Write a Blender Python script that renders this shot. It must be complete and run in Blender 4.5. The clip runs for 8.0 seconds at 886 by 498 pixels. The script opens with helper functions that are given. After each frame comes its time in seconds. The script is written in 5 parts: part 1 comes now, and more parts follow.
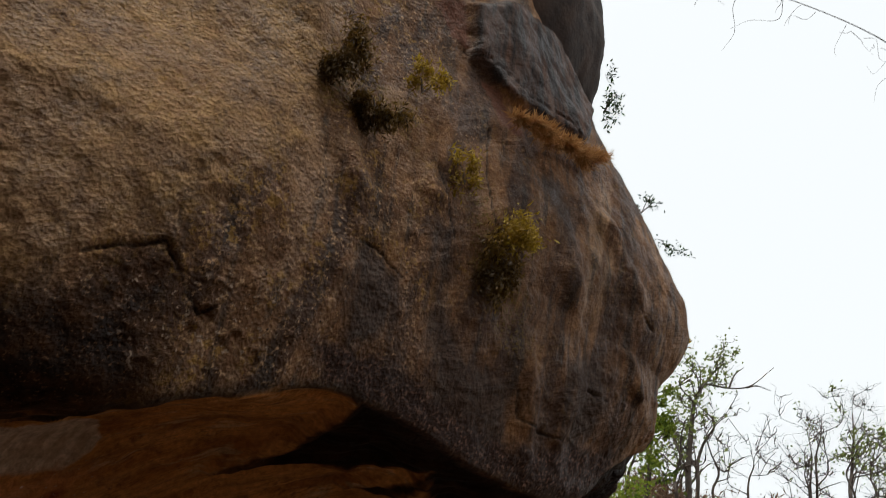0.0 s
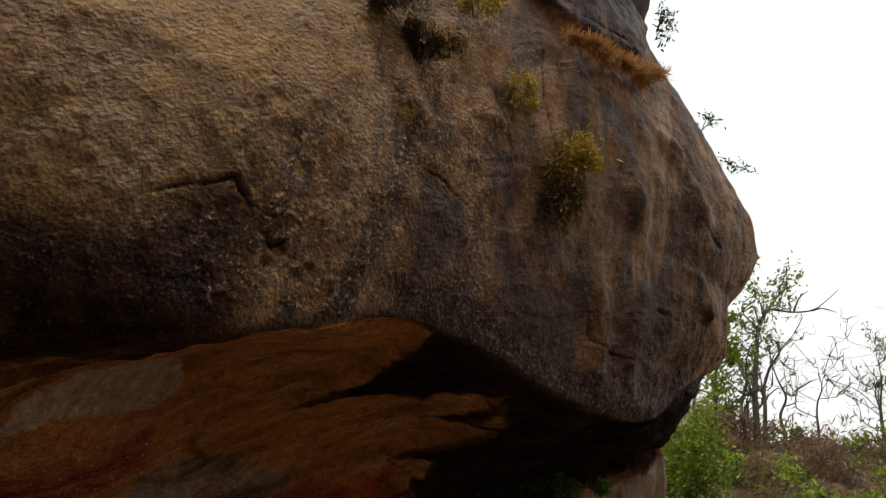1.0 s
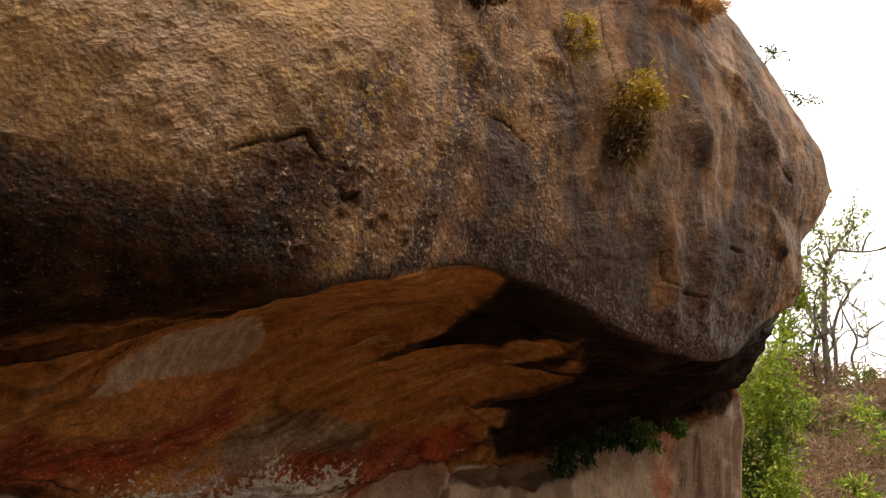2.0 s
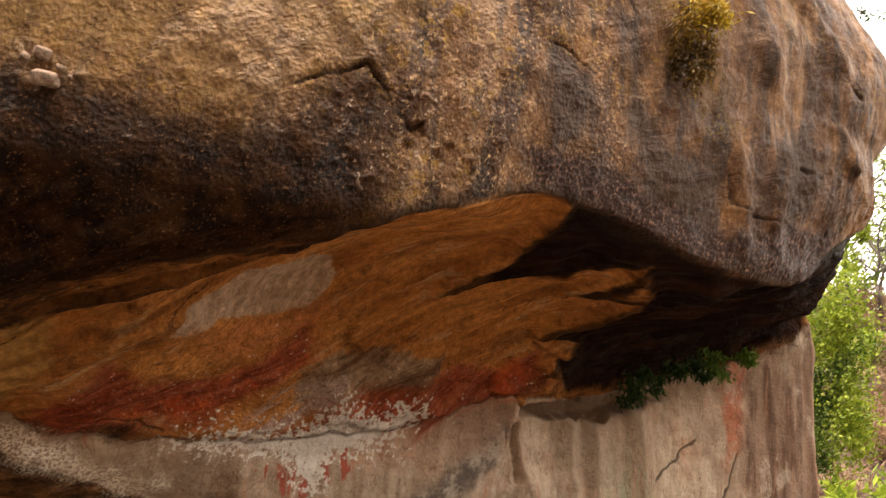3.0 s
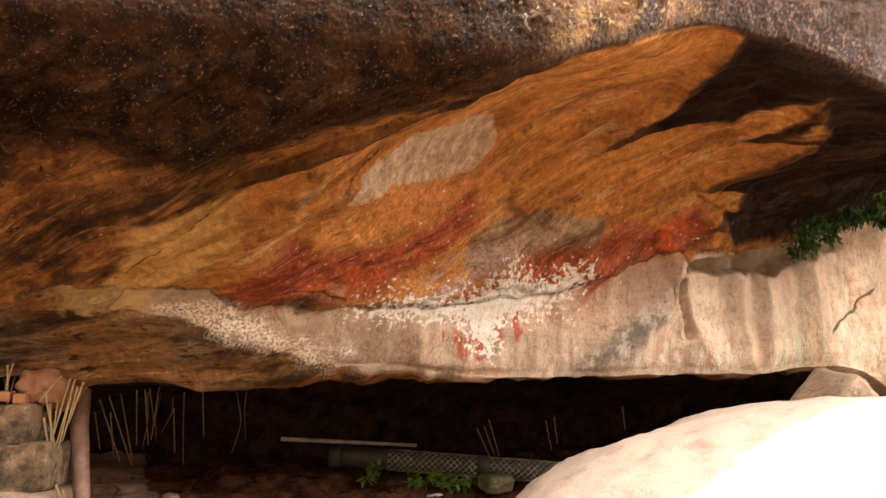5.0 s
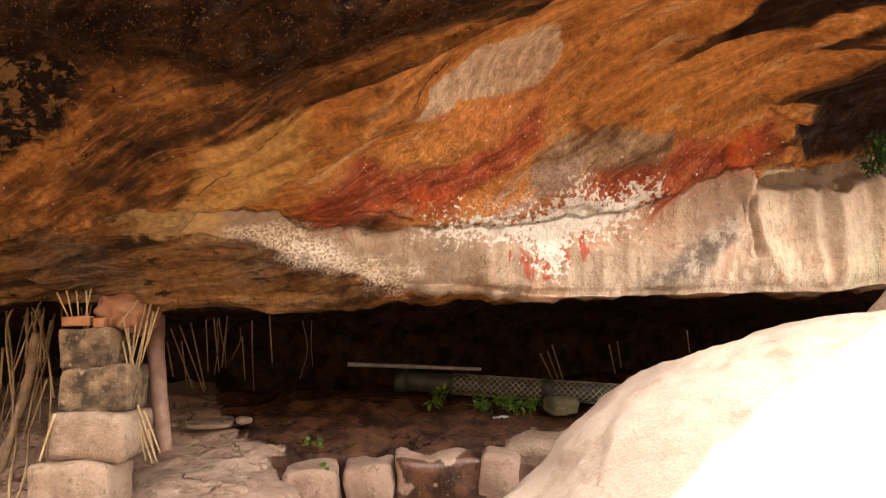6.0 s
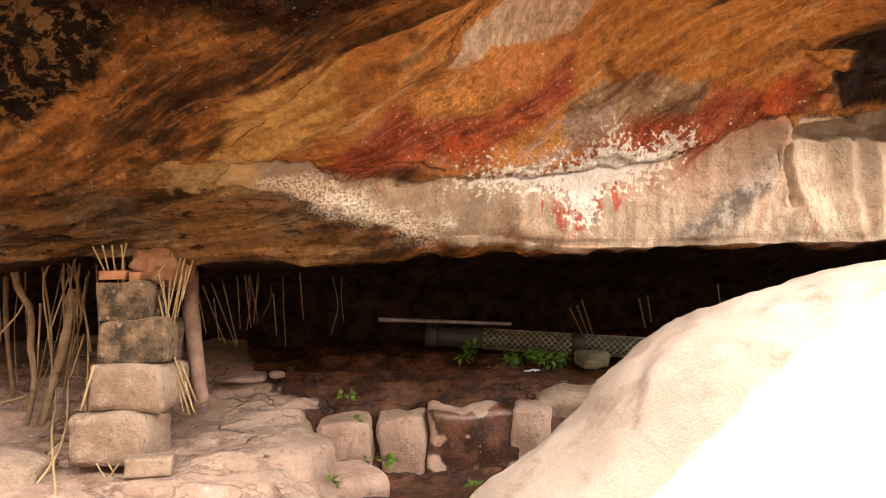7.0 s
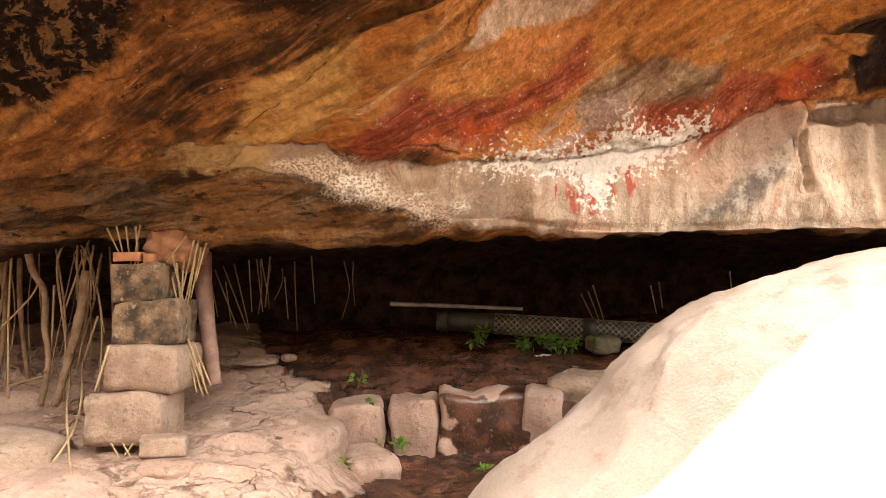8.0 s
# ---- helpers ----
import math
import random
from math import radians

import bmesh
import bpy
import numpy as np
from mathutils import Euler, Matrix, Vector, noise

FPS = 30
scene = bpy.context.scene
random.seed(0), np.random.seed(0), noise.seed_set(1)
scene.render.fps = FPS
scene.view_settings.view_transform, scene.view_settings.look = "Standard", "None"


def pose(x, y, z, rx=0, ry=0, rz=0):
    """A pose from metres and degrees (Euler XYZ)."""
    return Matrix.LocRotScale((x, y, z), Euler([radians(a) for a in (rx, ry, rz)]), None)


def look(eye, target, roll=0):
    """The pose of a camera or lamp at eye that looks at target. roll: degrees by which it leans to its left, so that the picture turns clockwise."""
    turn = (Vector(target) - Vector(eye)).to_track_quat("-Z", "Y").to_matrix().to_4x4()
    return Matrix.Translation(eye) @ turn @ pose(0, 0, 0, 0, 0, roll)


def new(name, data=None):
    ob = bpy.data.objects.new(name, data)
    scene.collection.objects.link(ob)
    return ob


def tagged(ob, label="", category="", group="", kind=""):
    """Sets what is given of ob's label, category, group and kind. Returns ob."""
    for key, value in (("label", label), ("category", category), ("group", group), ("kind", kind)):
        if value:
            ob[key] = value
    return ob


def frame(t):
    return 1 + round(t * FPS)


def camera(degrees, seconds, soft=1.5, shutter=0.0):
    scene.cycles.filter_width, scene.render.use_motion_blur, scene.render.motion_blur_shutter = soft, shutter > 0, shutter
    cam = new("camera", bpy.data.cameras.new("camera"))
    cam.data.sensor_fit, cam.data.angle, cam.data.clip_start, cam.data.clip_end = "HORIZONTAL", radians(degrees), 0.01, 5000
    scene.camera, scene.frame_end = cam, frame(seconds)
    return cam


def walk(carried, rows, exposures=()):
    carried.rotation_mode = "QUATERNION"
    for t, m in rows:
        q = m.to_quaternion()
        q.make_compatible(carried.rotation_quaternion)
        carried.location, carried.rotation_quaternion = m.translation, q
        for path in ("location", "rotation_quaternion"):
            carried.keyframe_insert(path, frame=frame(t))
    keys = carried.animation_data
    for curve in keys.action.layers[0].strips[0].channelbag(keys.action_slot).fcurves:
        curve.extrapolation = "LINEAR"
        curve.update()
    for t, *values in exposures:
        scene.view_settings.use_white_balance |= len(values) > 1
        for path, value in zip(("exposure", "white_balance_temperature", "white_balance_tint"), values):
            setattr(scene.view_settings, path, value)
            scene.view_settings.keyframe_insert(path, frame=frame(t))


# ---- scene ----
# the camera and its walk: seconds, place, turn
cam = camera(56.0, 8.0, soft=0.72, shutter=0.4)
PATH = [
    (0.0, 0.6743, -0.3887, 2.3952, 115.711, -8.821, -26.886),
    (0.5, 0.6585, -0.3511, 2.3450, 113.443, -8.263, -24.728),
    (1.0, 0.6373, -0.3009, 2.2882, 111.381, -6.959, -22.284),
    (2.5, 0.5172, -0.2170, 2.1390, 106.863, -4.432, -15.880),
    (3.0, 0.4815, -0.1725, 2.0719, 104.965, -3.796, -13.964),
    (3.5, 0.4274, -0.1330, 2.0044, 103.319, -3.476, -11.307),
    (4.0, 0.3583, -0.1114, 1.9406, 101.682, -2.644, -8.774),
    (4.5, 0.3045, -0.0913, 1.8782, 100.083, -1.569, -6.896),
    (6.0, 0.1185, -0.0143, 1.6461, 94.367, -0.061, -1.816),
    (6.5, 0.0718, -0.0108, 1.5798, 93.315, 0.408, -1.028),
    (7.0, 0.0428, -0.0013, 1.5372, 92.242, 0.329, -0.423),
    (7.5, 0.0214, -0.0039, 1.5140, 91.766, 0.123, -0.174),
    (8.0, -0.0000, 0.0000, 1.5000, 91.508, -0.003, -0.000),
]
EXPOSURES = [(0.0, -0.72, 6600, 11), (1.2, -0.5, 7000, 12), (2.4, 0.85, 7900, 18), (3.5, 1.6, 7900, 18), (4.6, 2.5, 7800, 18), (6.0, 2.98, 7600, 17), (8.0, 3.02, 7400, 16)]
walk(cam, [(t, pose(x, y, z, a, b, c)) for t, x, y, z, a, b, c in PATH], EXPOSURES)

# world and sun
SUN = Vector((0.14, 0.1, -1.0)).normalized()
world = bpy.data.worlds.new("sky")
scene.world = world
world.use_nodes = True
wn = world.node_tree.nodes
sky = wn.new("ShaderNodeTexSky")
sky.sky_type, sky.sun_disc = "NISHITA", False
sky.sun_elevation = math.asin(-SUN.z)
sky.sun_rotation = math.atan2(-SUN.x, -SUN.y)
sky.air_density, sky.dust_density = 1.0, 4.0
wn["Background"].inputs["Strength"].default_value = 0.15
haze = wn.new("ShaderNodeMix")  # a white, dusty dry-season sky
haze.data_type, haze.blend_type = "RGBA", "MIX"
haze.inputs[0].default_value = 0.8
haze.inputs[7].default_value = (12.3, 13.0, 13.1, 1)
world.node_tree.links.new(sky.outputs[0], haze.inputs[6])
world.node_tree.links.new(haze.outputs[2], wn["Background"].inputs["Color"])
lamp = bpy.data.lights.new("sun", "SUN")
lamp.energy, lamp.angle, lamp.color = 2.6, radians(0.6), (1.0, 0.95, 0.87)
sun = new("sun", lamp)
sun.matrix_world = look((0, 0, 30), Vector((0, 0, 30)) + SUN)


# ---- numeric helpers ----
def smooth(a, b, x):
    t = np.clip((np.asarray(x, float) - a) / (b - a), 0, 1)
    return t * t * (3 - 2 * t)


def lattice(ix, iy, iz, seed):
    h = (ix * 374761393 + iy * 668265263 + iz * 2147483647 + seed * 144665) & 0xFFFFFFFF
    h = ((h ^ (h >> 13)) * 1274126177) & 0xFFFFFFFF
    return ((h ^ (h >> 16)) & 0xFFFF) / 65535.0 * 2 - 1


def vnoise(p, seed=0):
    """Smooth value noise, -1 to 1, at the rows of p."""
    i = np.floor(p).astype(np.int64)
    f = p - i
    f = f * f * f * (f * (f * 6 - 15) + 10)
    out = 0
    for dx in (0, 1):
        for dy in (0, 1):
            for dz in (0, 1):
                w = (f[:, 0] if dx else 1 - f[:, 0]) * (f[:, 1] if dy else 1 - f[:, 1]) * (f[:, 2] if dz else 1 - f[:, 2])
                out = out + w * lattice(i[:, 0] + dx, i[:, 1] + dy, i[:, 2] + dz, seed)
    return out


def fbm(p, octaves=4, seed=0, gain=0.5, ridged=False):
    total, amp, norm = 0, 1.0, 0.0
    for k in range(octaves):
        n = vnoise(p * 2.03 ** k + k * 7.31, seed + k)
        total = total + amp * ((1 - 2 * np.abs(n)) if ridged else n)
        norm += amp
        amp *= gain
    return total / norm


def mesh_of(name, co, quads):
    me = bpy.data.meshes.new(name)
    me.from_pydata([tuple(c) for c in co], [], [tuple(q) for q in quads])
    me.update()
    return me


def grid_quads(nu, nv):
    a = np.arange(nu * nv).reshape(nu, nv)
    return np.stack([a[:-1, :-1], a[1:, :-1], a[1:, 1:], a[:-1, 1:]], -1).reshape(-1, 4)


def shade_smooth(me):
    me.polygons.foreach_set("use_smooth", np.ones(len(me.polygons), bool))


def attach(me, name, values):
    me.attributes.new(name, "FLOAT", "POINT").data.foreach_set("value", np.asarray(values, np.float32))


def part(name, bm, material, parent, label="", smoothed=False):
    """One mesh object under a thing or a part."""
    me = bpy.data.meshes.new(name)
    bm.to_mesh(me)
    bm.free()
    if smoothed:
        shade_smooth(me)
    me.materials.append(material)
    ob = new(name, me)
    ob.parent = parent
    return tagged(ob, label)


# ---- materials ----
class Nodes:
    """A material with short calls for its nodes."""

    def __init__(self, name):
        self.mat = bpy.data.materials.new(name)
        self.mat.use_nodes = True
        self.tree = self.mat.node_tree
        self.bsdf = self.tree.nodes["Principled BSDF"]
        self.coord = self.tree.nodes.new("ShaderNodeTexCoord").outputs["Object"]

    def put(self, socket, value):
        if hasattr(value, "links"):
            self.tree.links.new(value, socket)
        else:
            socket.default_value = value

    def set(self, **values):
        names = {"color": "Base Color", "rough": "Roughness", "metal": "Metallic", "spec": "Specular IOR Level", "normal": "Normal",
                 "alpha": "Alpha", "coat": "Coat Weight"}
        for key, value in values.items():
            if key == "color" and not hasattr(value, "links"):
                value = (*value, 1)
            self.put(self.bsdf.inputs[names[key]], value)
        return self

    def noise(self, scale, detail=5.0, rough=0.6, vector=None, distortion=0.0):
        n = self.tree.nodes.new("ShaderNodeTexNoise")
        n.inputs["Scale"].default_value, n.inputs["Detail"].default_value = scale, detail
        n.inputs["Roughness"].default_value, n.inputs["Distortion"].default_value = rough, distortion
        self.put(n.inputs["Vector"], vector or self.coord)
        return n.outputs["Fac"]

    def voronoi(self, scale, vector=None, feature="F1", random=1.0):
        n = self.tree.nodes.new("ShaderNodeTexVoronoi")
        n.feature = feature
        n.inputs["Scale"].default_value, n.inputs["Randomness"].default_value = scale, random
        self.put(n.inputs["Vector"], vector or self.coord)
        return n.outputs["Distance"]

    def stretched(self, sx, sy, sz, turn=(0, 0, 0), base=None):
        n = self.tree.nodes.new("ShaderNodeMapping")
        n.vector_type = "TEXTURE"  # turned first, then stretched
        n.inputs["Scale"].default_value = (1 / sx, 1 / sy, 1 / sz)
        n.inputs["Rotation"].default_value = [radians(a) for a in turn]
        self.put(n.inputs["Vector"], base or self.coord)
        return n.outputs[0]

    def vector(self, name):
        n = self.tree.nodes.new("ShaderNodeAttribute")
        n.attribute_name = name
        return n.outputs["Vector"]

    def attribute(self, name):
        n = self.tree.nodes.new("ShaderNodeAttribute")
        n.attribute_name = name
        return n.outputs["Fac"]

    def math(self, op, a, b=0.0):
        n = self.tree.nodes.new("ShaderNodeMath")
        n.operation = op
        self.put(n.inputs[0], a), self.put(n.inputs[1], b)
        return n.outputs[0]

    def ramp(self, value, a, b, lo=0.0, hi=1.0):
        n = self.tree.nodes.new("ShaderNodeMapRange")
        n.interpolation_type = "SMOOTHSTEP"
        for k, v in enumerate((value, a, b, lo, hi)):
            self.put(n.inputs[k], v)
        return n.outputs[0]

    def mix(self, fac, a, b, blend="MIX"):
        n = self.tree.nodes.new("ShaderNodeMix")
        n.data_type, n.blend_type = "RGBA", blend
        self.put(n.inputs[0], fac)
        for socket, v in ((n.inputs[6], a), (n.inputs[7], b)):
            self.put(socket, v if hasattr(v, "links") else (*v, 1))
        return n.outputs[2]

    def random(self):
        return self.tree.nodes.new("ShaderNodeObjectInfo").outputs["Random"]

    def island(self):
        return self.tree.nodes.new("ShaderNodeNewGeometry").outputs["Random Per Island"]

    def bump(self, height, strength=0.5, distance=0.02, normal=None):
        n = self.tree.nodes.new("ShaderNodeBump")
        n.inputs["Strength"].default_value, n.inputs["Distance"].default_value = strength, distance
        self.put(n.inputs["Height"], height)
        if normal:
            self.put(n.inputs["Normal"], normal)
        return n.outputs[0]


def mottled(name, a, b, scale=6.0, rough=0.85, bump=0.4, distance=0.01, fine=60.0, c=None, by_object=0.0, by_island=0.0):
    """Two or three colours in patches and grain, with fine relief."""
    m = Nodes(name)
    col = m.mix(m.ramp(m.noise(scale, 6), 0.35, 0.65), a, b)
    if c:
        col = m.mix(m.ramp(m.noise(scale * 2.7, 4), 0.55, 0.7), col, c)
    grain = m.noise(fine, 3)
    col = m.mix(m.ramp(grain, 0.25, 0.8, 0.0, 0.4), col, m.mix(0.5, col, (0.02, 0.015, 0.01)))
    if by_object:
        col = m.mix(by_object, col, m.mix(m.random(), a, b))
    if by_island:
        col = m.mix(by_island, col, m.mix(m.island(), a, b))
    height = m.math("ADD", m.noise(scale * 3, 8, 0.65), m.math("MULTIPLY", grain, 0.35))
    return m.set(color=col, rough=rough, normal=m.bump(height, bump, distance)).mat


# ---- the overhanging rock ----
# sections from west to east; each list gives y and z of one edge of the section
STATION_X = (-9.0, -4.5, -2.5, -1.2, 0.0, 1.0, 2.0, 3.0, 4.0, 4.7, 5.1, 5.25, 5.2)
NOSE = ((3.9, 3.0), (3.6, 3.05), (3.5, 3.1), (3.45, 3.14), (3.45, 3.12), (3.55, 3.13), (3.88, 3.42), (4.28, 3.3), (4.66, 3.38), (4.95, 3.66), (5.2, 3.84), (5.65, 4.06), (7.5, 4.1))
MID = ((4.7, 2.3), (4.5, 2.35), (4.3, 2.6), (4.15, 2.65), (4.05, 2.72), (4.45, 3.1), (4.72, 3.2), (5.0, 3.12), (5.3, 3.22), (5.5, 3.42), (5.6, 3.66), (5.95, 3.95), (7.6, 4.05))
CREASE = ((5.5, 1.85), (5.4, 1.9), (5.1, 1.95), (4.85, 2.15), (4.8, 2.28), (5.25, 2.25), (5.42, 2.5), (5.65, 2.74), (5.9, 3.08), (6.0, 3.36), (6.02, 3.58), (6.2, 3.84), (7.7, 4.0))
LIP = ((5.6, 1.6), (5.5, 1.6), (5.4, 1.68), (5.25, 1.72), (5.15, 1.82), (5.3, 1.74), (5.45, 1.76), (5.7, 1.79), (5.95, 1.82), (6.05, 1.0), (6.1, 0.2), (6.3, -0.3), (7.8, -0.3))
FACE = ((3.8, 3.9, 4.1), (3.4, 3.5, 3.8), (3.25, 3.4, 3.7), (3.22, 3.4, 3.7), (3.28, 3.5, 3.75), (3.35, 3.6, 3.85), (3.68, 3.8, 4.1), (4.08, 4.12, 4.35), (4.42, 4.48, 4.72), (4.68, 4.76, 4.98), (5.0, 5.05, 5.25), (5.6, 5.65, 5.8), (7.5, 7.6, 7.7))
# how far east the rock's end stands at each height
END_Z = (1.0, 3.3, 3.5, 3.7, 3.95, 4.2, 4.65, 4.85, 5.1, 5.35, 5.6, 6.0, 6.6, 7.1, 7.5, 8.5, 10.5)
END_X = (5.25, 5.25, 5.2, 5.08, 5.08, 5.2, 5.16, 5.3, 5.43, 5.4, 5.32, 5.18, 4.9, 4.6, 4.42, 4.1, 3.4)


def hermite(knots, values, at):
    """A smooth curve through the values (rows) at the knots."""
    knots, values, at = np.asarray(knots, float), np.asarray(values, float), np.asarray(at, float)
    slope = np.diff(values, axis=0) / np.diff(knots)[:, None]
    tangent = np.vstack([slope[:1], 0.5 * (slope[1:] + slope[:-1]), slope[-1:]])
    i = np.clip(np.searchsorted(knots, at) - 1, 0, len(knots) - 2)
    h = (knots[i + 1] - knots[i])[:, None]
    t = ((at - knots[i])[:, None]) / h
    return ((2 * t ** 3 - 3 * t ** 2 + 1) * values[i] + (t ** 3 - 2 * t ** 2 + t) * h * tangent[i]
            + (3 * t ** 2 - 2 * t ** 3) * values[i + 1] + (t ** 3 - t ** 2) * h * tangent[i + 1])


def section(k):
    (ny, nz), (my, mz), (cy, cz), (ly, lz), (f1, f2, f3) = NOSE[k], MID[k], CREASE[k], LIP[k], FACE[k]
    return [(ly + 2.1, min(0.2, lz - 0.6)), (ly + 2.2, lz - 0.3), (ly + 1.1, lz + 0.02), (ly + 0.16, lz - 0.02), (ly, lz + 0.05),
            (0.5 * (ly + cy) + 0.02, 0.5 * (lz + cz)), (cy, cz), (my, mz), (ny, nz), (ny - 0.17, nz + 0.3),
            (f1, 4.4), (f2, 5.4), (f3, 6.6), (f3 + 0.3, 8.0), (f3 + 1.2, 9.8), (f3 + 6.0, 10.6)]


SECTIONS = np.array([section(k) for k in range(len(STATION_X))])
KNOTS = SECTIONS.shape[1]


def cliff_points(us, vs):
    """Places at stations us and profile steps vs: arrays of len(us) x len(vs) x 3."""
    along = hermite(np.arange(len(STATION_X)), SECTIONS.reshape(len(STATION_X), -1), us).reshape(len(us), KNOTS, 2)
    x0 = hermite(np.arange(len(STATION_X)), np.array(STATION_X)[:, None], us)[:, 0]
    yz = hermite(np.arange(KNOTS), along.transpose(1, 0, 2).reshape(KNOTS, -1), vs).reshape(len(vs), len(us), 2).transpose(1, 0, 2)
    co = np.zeros((len(us), len(vs), 3))
    co[..., 1:] = yz
    pull = smooth(2.2, 5.25, x0)[:, None] * (np.interp(yz[..., 1], END_Z, END_X) - 5.25)
    co[..., 0] = x0[:, None] + pull
    return co


us = np.concatenate([np.linspace(0, 2, 60, endpoint=False), np.linspace(2, 11, 520, endpoint=False), np.linspace(11, 12, 24)])
vs = np.concatenate([np.linspace(0, 3, 60, endpoint=False), np.linspace(3, 12.4, 560, endpoint=False), np.linspace(12.4, 15, 40)])
co = cliff_points(us, vs)
tu, tv = np.gradient(co, axis=0), np.gradient(co, axis=1)
normal = np.cross(tu, tv)
normal /= np.linalg.norm(normal, axis=2, keepdims=True) + 1e-9
U, V = np.meshgrid(us, vs, indexing="ij")
p = co.reshape(-1, 3)
u, v = U.ravel(), V.ravel()
x, y, z = p.T
beds = np.stack([x * 0.55 + z * 0.5, y * 0.6, z * 2.0 - x * 0.75], 1)
under = smooth(5.6, 6.4, v) * (1 - smooth(7.6, 8.4, v))
wall = smooth(3.6, 4.2, v) * (1 - smooth(5.7, 6.3, v))
face = smooth(7.8, 8.8, v)
brown = smooth(4.6, 3.6, u) * (1 - smooth(7.6, 8.2, v))
push = 0.10 * fbm(p * 0.55, 3, 3) + 0.025 * fbm(p * 1.9, 4, 11) + 0.012 * fbm(p * 7, 3, 17)
push += (0.05 * under + 0.075 * brown) * fbm(beds * 1.6, 4, 23, ridged=True) + 0.02 * wall * fbm(np.stack([x * 3.0, y, z * 0.7], 1), 4, 31, ridged=True)
push += face * (0.007 * fbm(p * 14, 2, 41) + 0.02 * fbm(np.stack([x * 1.6, y, z * 0.5], 1), 3, 43, ridged=True))
push += smooth(4.0, 2.5, v) * 0.08 * fbm(p * 2.5, 4, 51, ridged=True)
p = p + normal.reshape(-1, 3) * push[:, None]

# what the rock's skin shows: outlines on its unrolled surface, as station and profile step
PALE_WALL = ((2.95, 6.0), (3.07, 6.24), (3.38, 6.16), (3.51, 5.85), (3.92, 5.43), (4.37, 5.75), (4.98, 6.02), (5.55, 5.87), (5.88, 5.94), (6.33, 6.11), (6.43, 5.8), (7.07, 5.6), (7.04, 3.5), (5.93, 3.2), (4.79, 3.12), (4.04, 3.59), (3.7, 4.53), (3.37, 5.38))
PALE_WALL_EAST = ((6.43, 6.09), (6.88, 5.82), (7.43, 5.74), (8.59, 5.79), (10.1, 5.85), (11.5, 5.8), (11.5, 2.5), (6.47, 3.2))
CREAM = ((2.62, 6.29), (2.99, 6.29), (3.09, 6.31), (3.18, 6.11), (3.12, 5.8), (2.74, 6.02))
ORANGE = ((2.99, 6.29), (3.21, 6.68), (3.56, 6.89), (3.97, 7.16), (4.51, 7.45), (4.87, 8.0), (5.12, 8.3), (5.51, 8.35), (6.08, 8.35), (6.14, 8.15), (6.03, 7.6), (6.0, 7.25), (5.62, 6.84), (6.4, 7.23), (6.81, 7.85), (6.76, 7.4), (6.5, 6.98), (7.0, 7.36), (6.83, 6.93), (6.41, 6.61), (6.78, 6.56), (6.52, 6.19), (5.77, 6.0), (4.6, 6.0), (4.13, 5.65), (3.47, 6.02))
PALE_PATCH = ((4.11, 6.74), (4.2, 6.94), (4.49, 7.1), (4.91, 7.11), (4.98, 6.94), (4.86, 6.76), (4.68, 6.73), (4.51, 6.74), (4.34, 6.81), (4.23, 6.73))
BRIGHT = ((4.23, 6.74), (4.51, 6.73), (4.75, 6.73), (4.99, 6.76), (4.84, 6.61), (4.56, 6.53), (4.35, 6.49))
RED_WEST = ((3.61, 6.21), (3.83, 6.54), (3.97, 6.36), (4.35, 6.34), (4.87, 6.68), (4.91, 6.47), (4.56, 6.22), (4.27, 5.87), (3.75, 5.69), (3.51, 6.0))
RED_EAST = ((4.73, 5.97), (5.01, 6.16), (5.25, 6.26), (5.72, 6.22), (5.89, 6.37), (6.24, 6.29), (6.48, 6.47), (6.6, 6.21), (6.33, 6.12), (5.96, 5.95), (5.72, 5.79), (5.46, 5.95), (5.13, 6.02))
WHITE = ((4.13, 5.5), (4.37, 5.92), (4.73, 6.04), (4.98, 6.12), (5.15, 6.24), (5.32, 6.11), (5.5, 6.07), (5.72, 6.12), (5.74, 5.94), (5.48, 5.69), (5.27, 5.64), (5.15, 5.57), (5.03, 4.53), (4.94, 4.63), (4.75, 5.57), (4.47, 5.4))
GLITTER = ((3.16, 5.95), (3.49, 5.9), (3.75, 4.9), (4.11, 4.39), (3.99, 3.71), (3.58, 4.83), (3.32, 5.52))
GREY = ((5.55, 4.12), (5.88, 4.78), (6.1, 5.22), (6.34, 5.62), (6.29, 5.15), (6.08, 4.58), (5.84, 4.07))
STRIPS = ((4.6, 5.08), (4.99, 5.22), (5.22, 5.89), (5.27, 5.15), (4.93, 4.38), (4.73, 4.39))
BLACK_WEST = ((1.0, 7.8), (2.24, 7.7), (2.78, 7.3), (2.59, 6.93), (2.36, 6.78), (2.17, 6.68), (1.0, 6.6))
BLACK_BAND = ((2.54, 6.78), (2.85, 7.0), (3.16, 7.06), (3.45, 7.31), (3.8, 7.2), (3.56, 7.0), (3.11, 6.78), (2.81, 6.41), (2.48, 6.53))
NOSE_DARK = ((0.5, 9.3), (3.58, 9.14), (3.87, 9.13), (4.27, 9.03), (4.58, 9.16), (4.68, 9.4), (4.86, 9.5), (5.01, 9.31), (4.93, 9.08), (5.06, 8.54), (4.49, 7.67), (3.59, 7.2), (2.9, 7.3), (0.5, 7.5))
STREAK_A = ((5.89, 9.9), (6.22, 9.87), (6.24, 9.43), (6.08, 9.13), (5.88, 9.09))
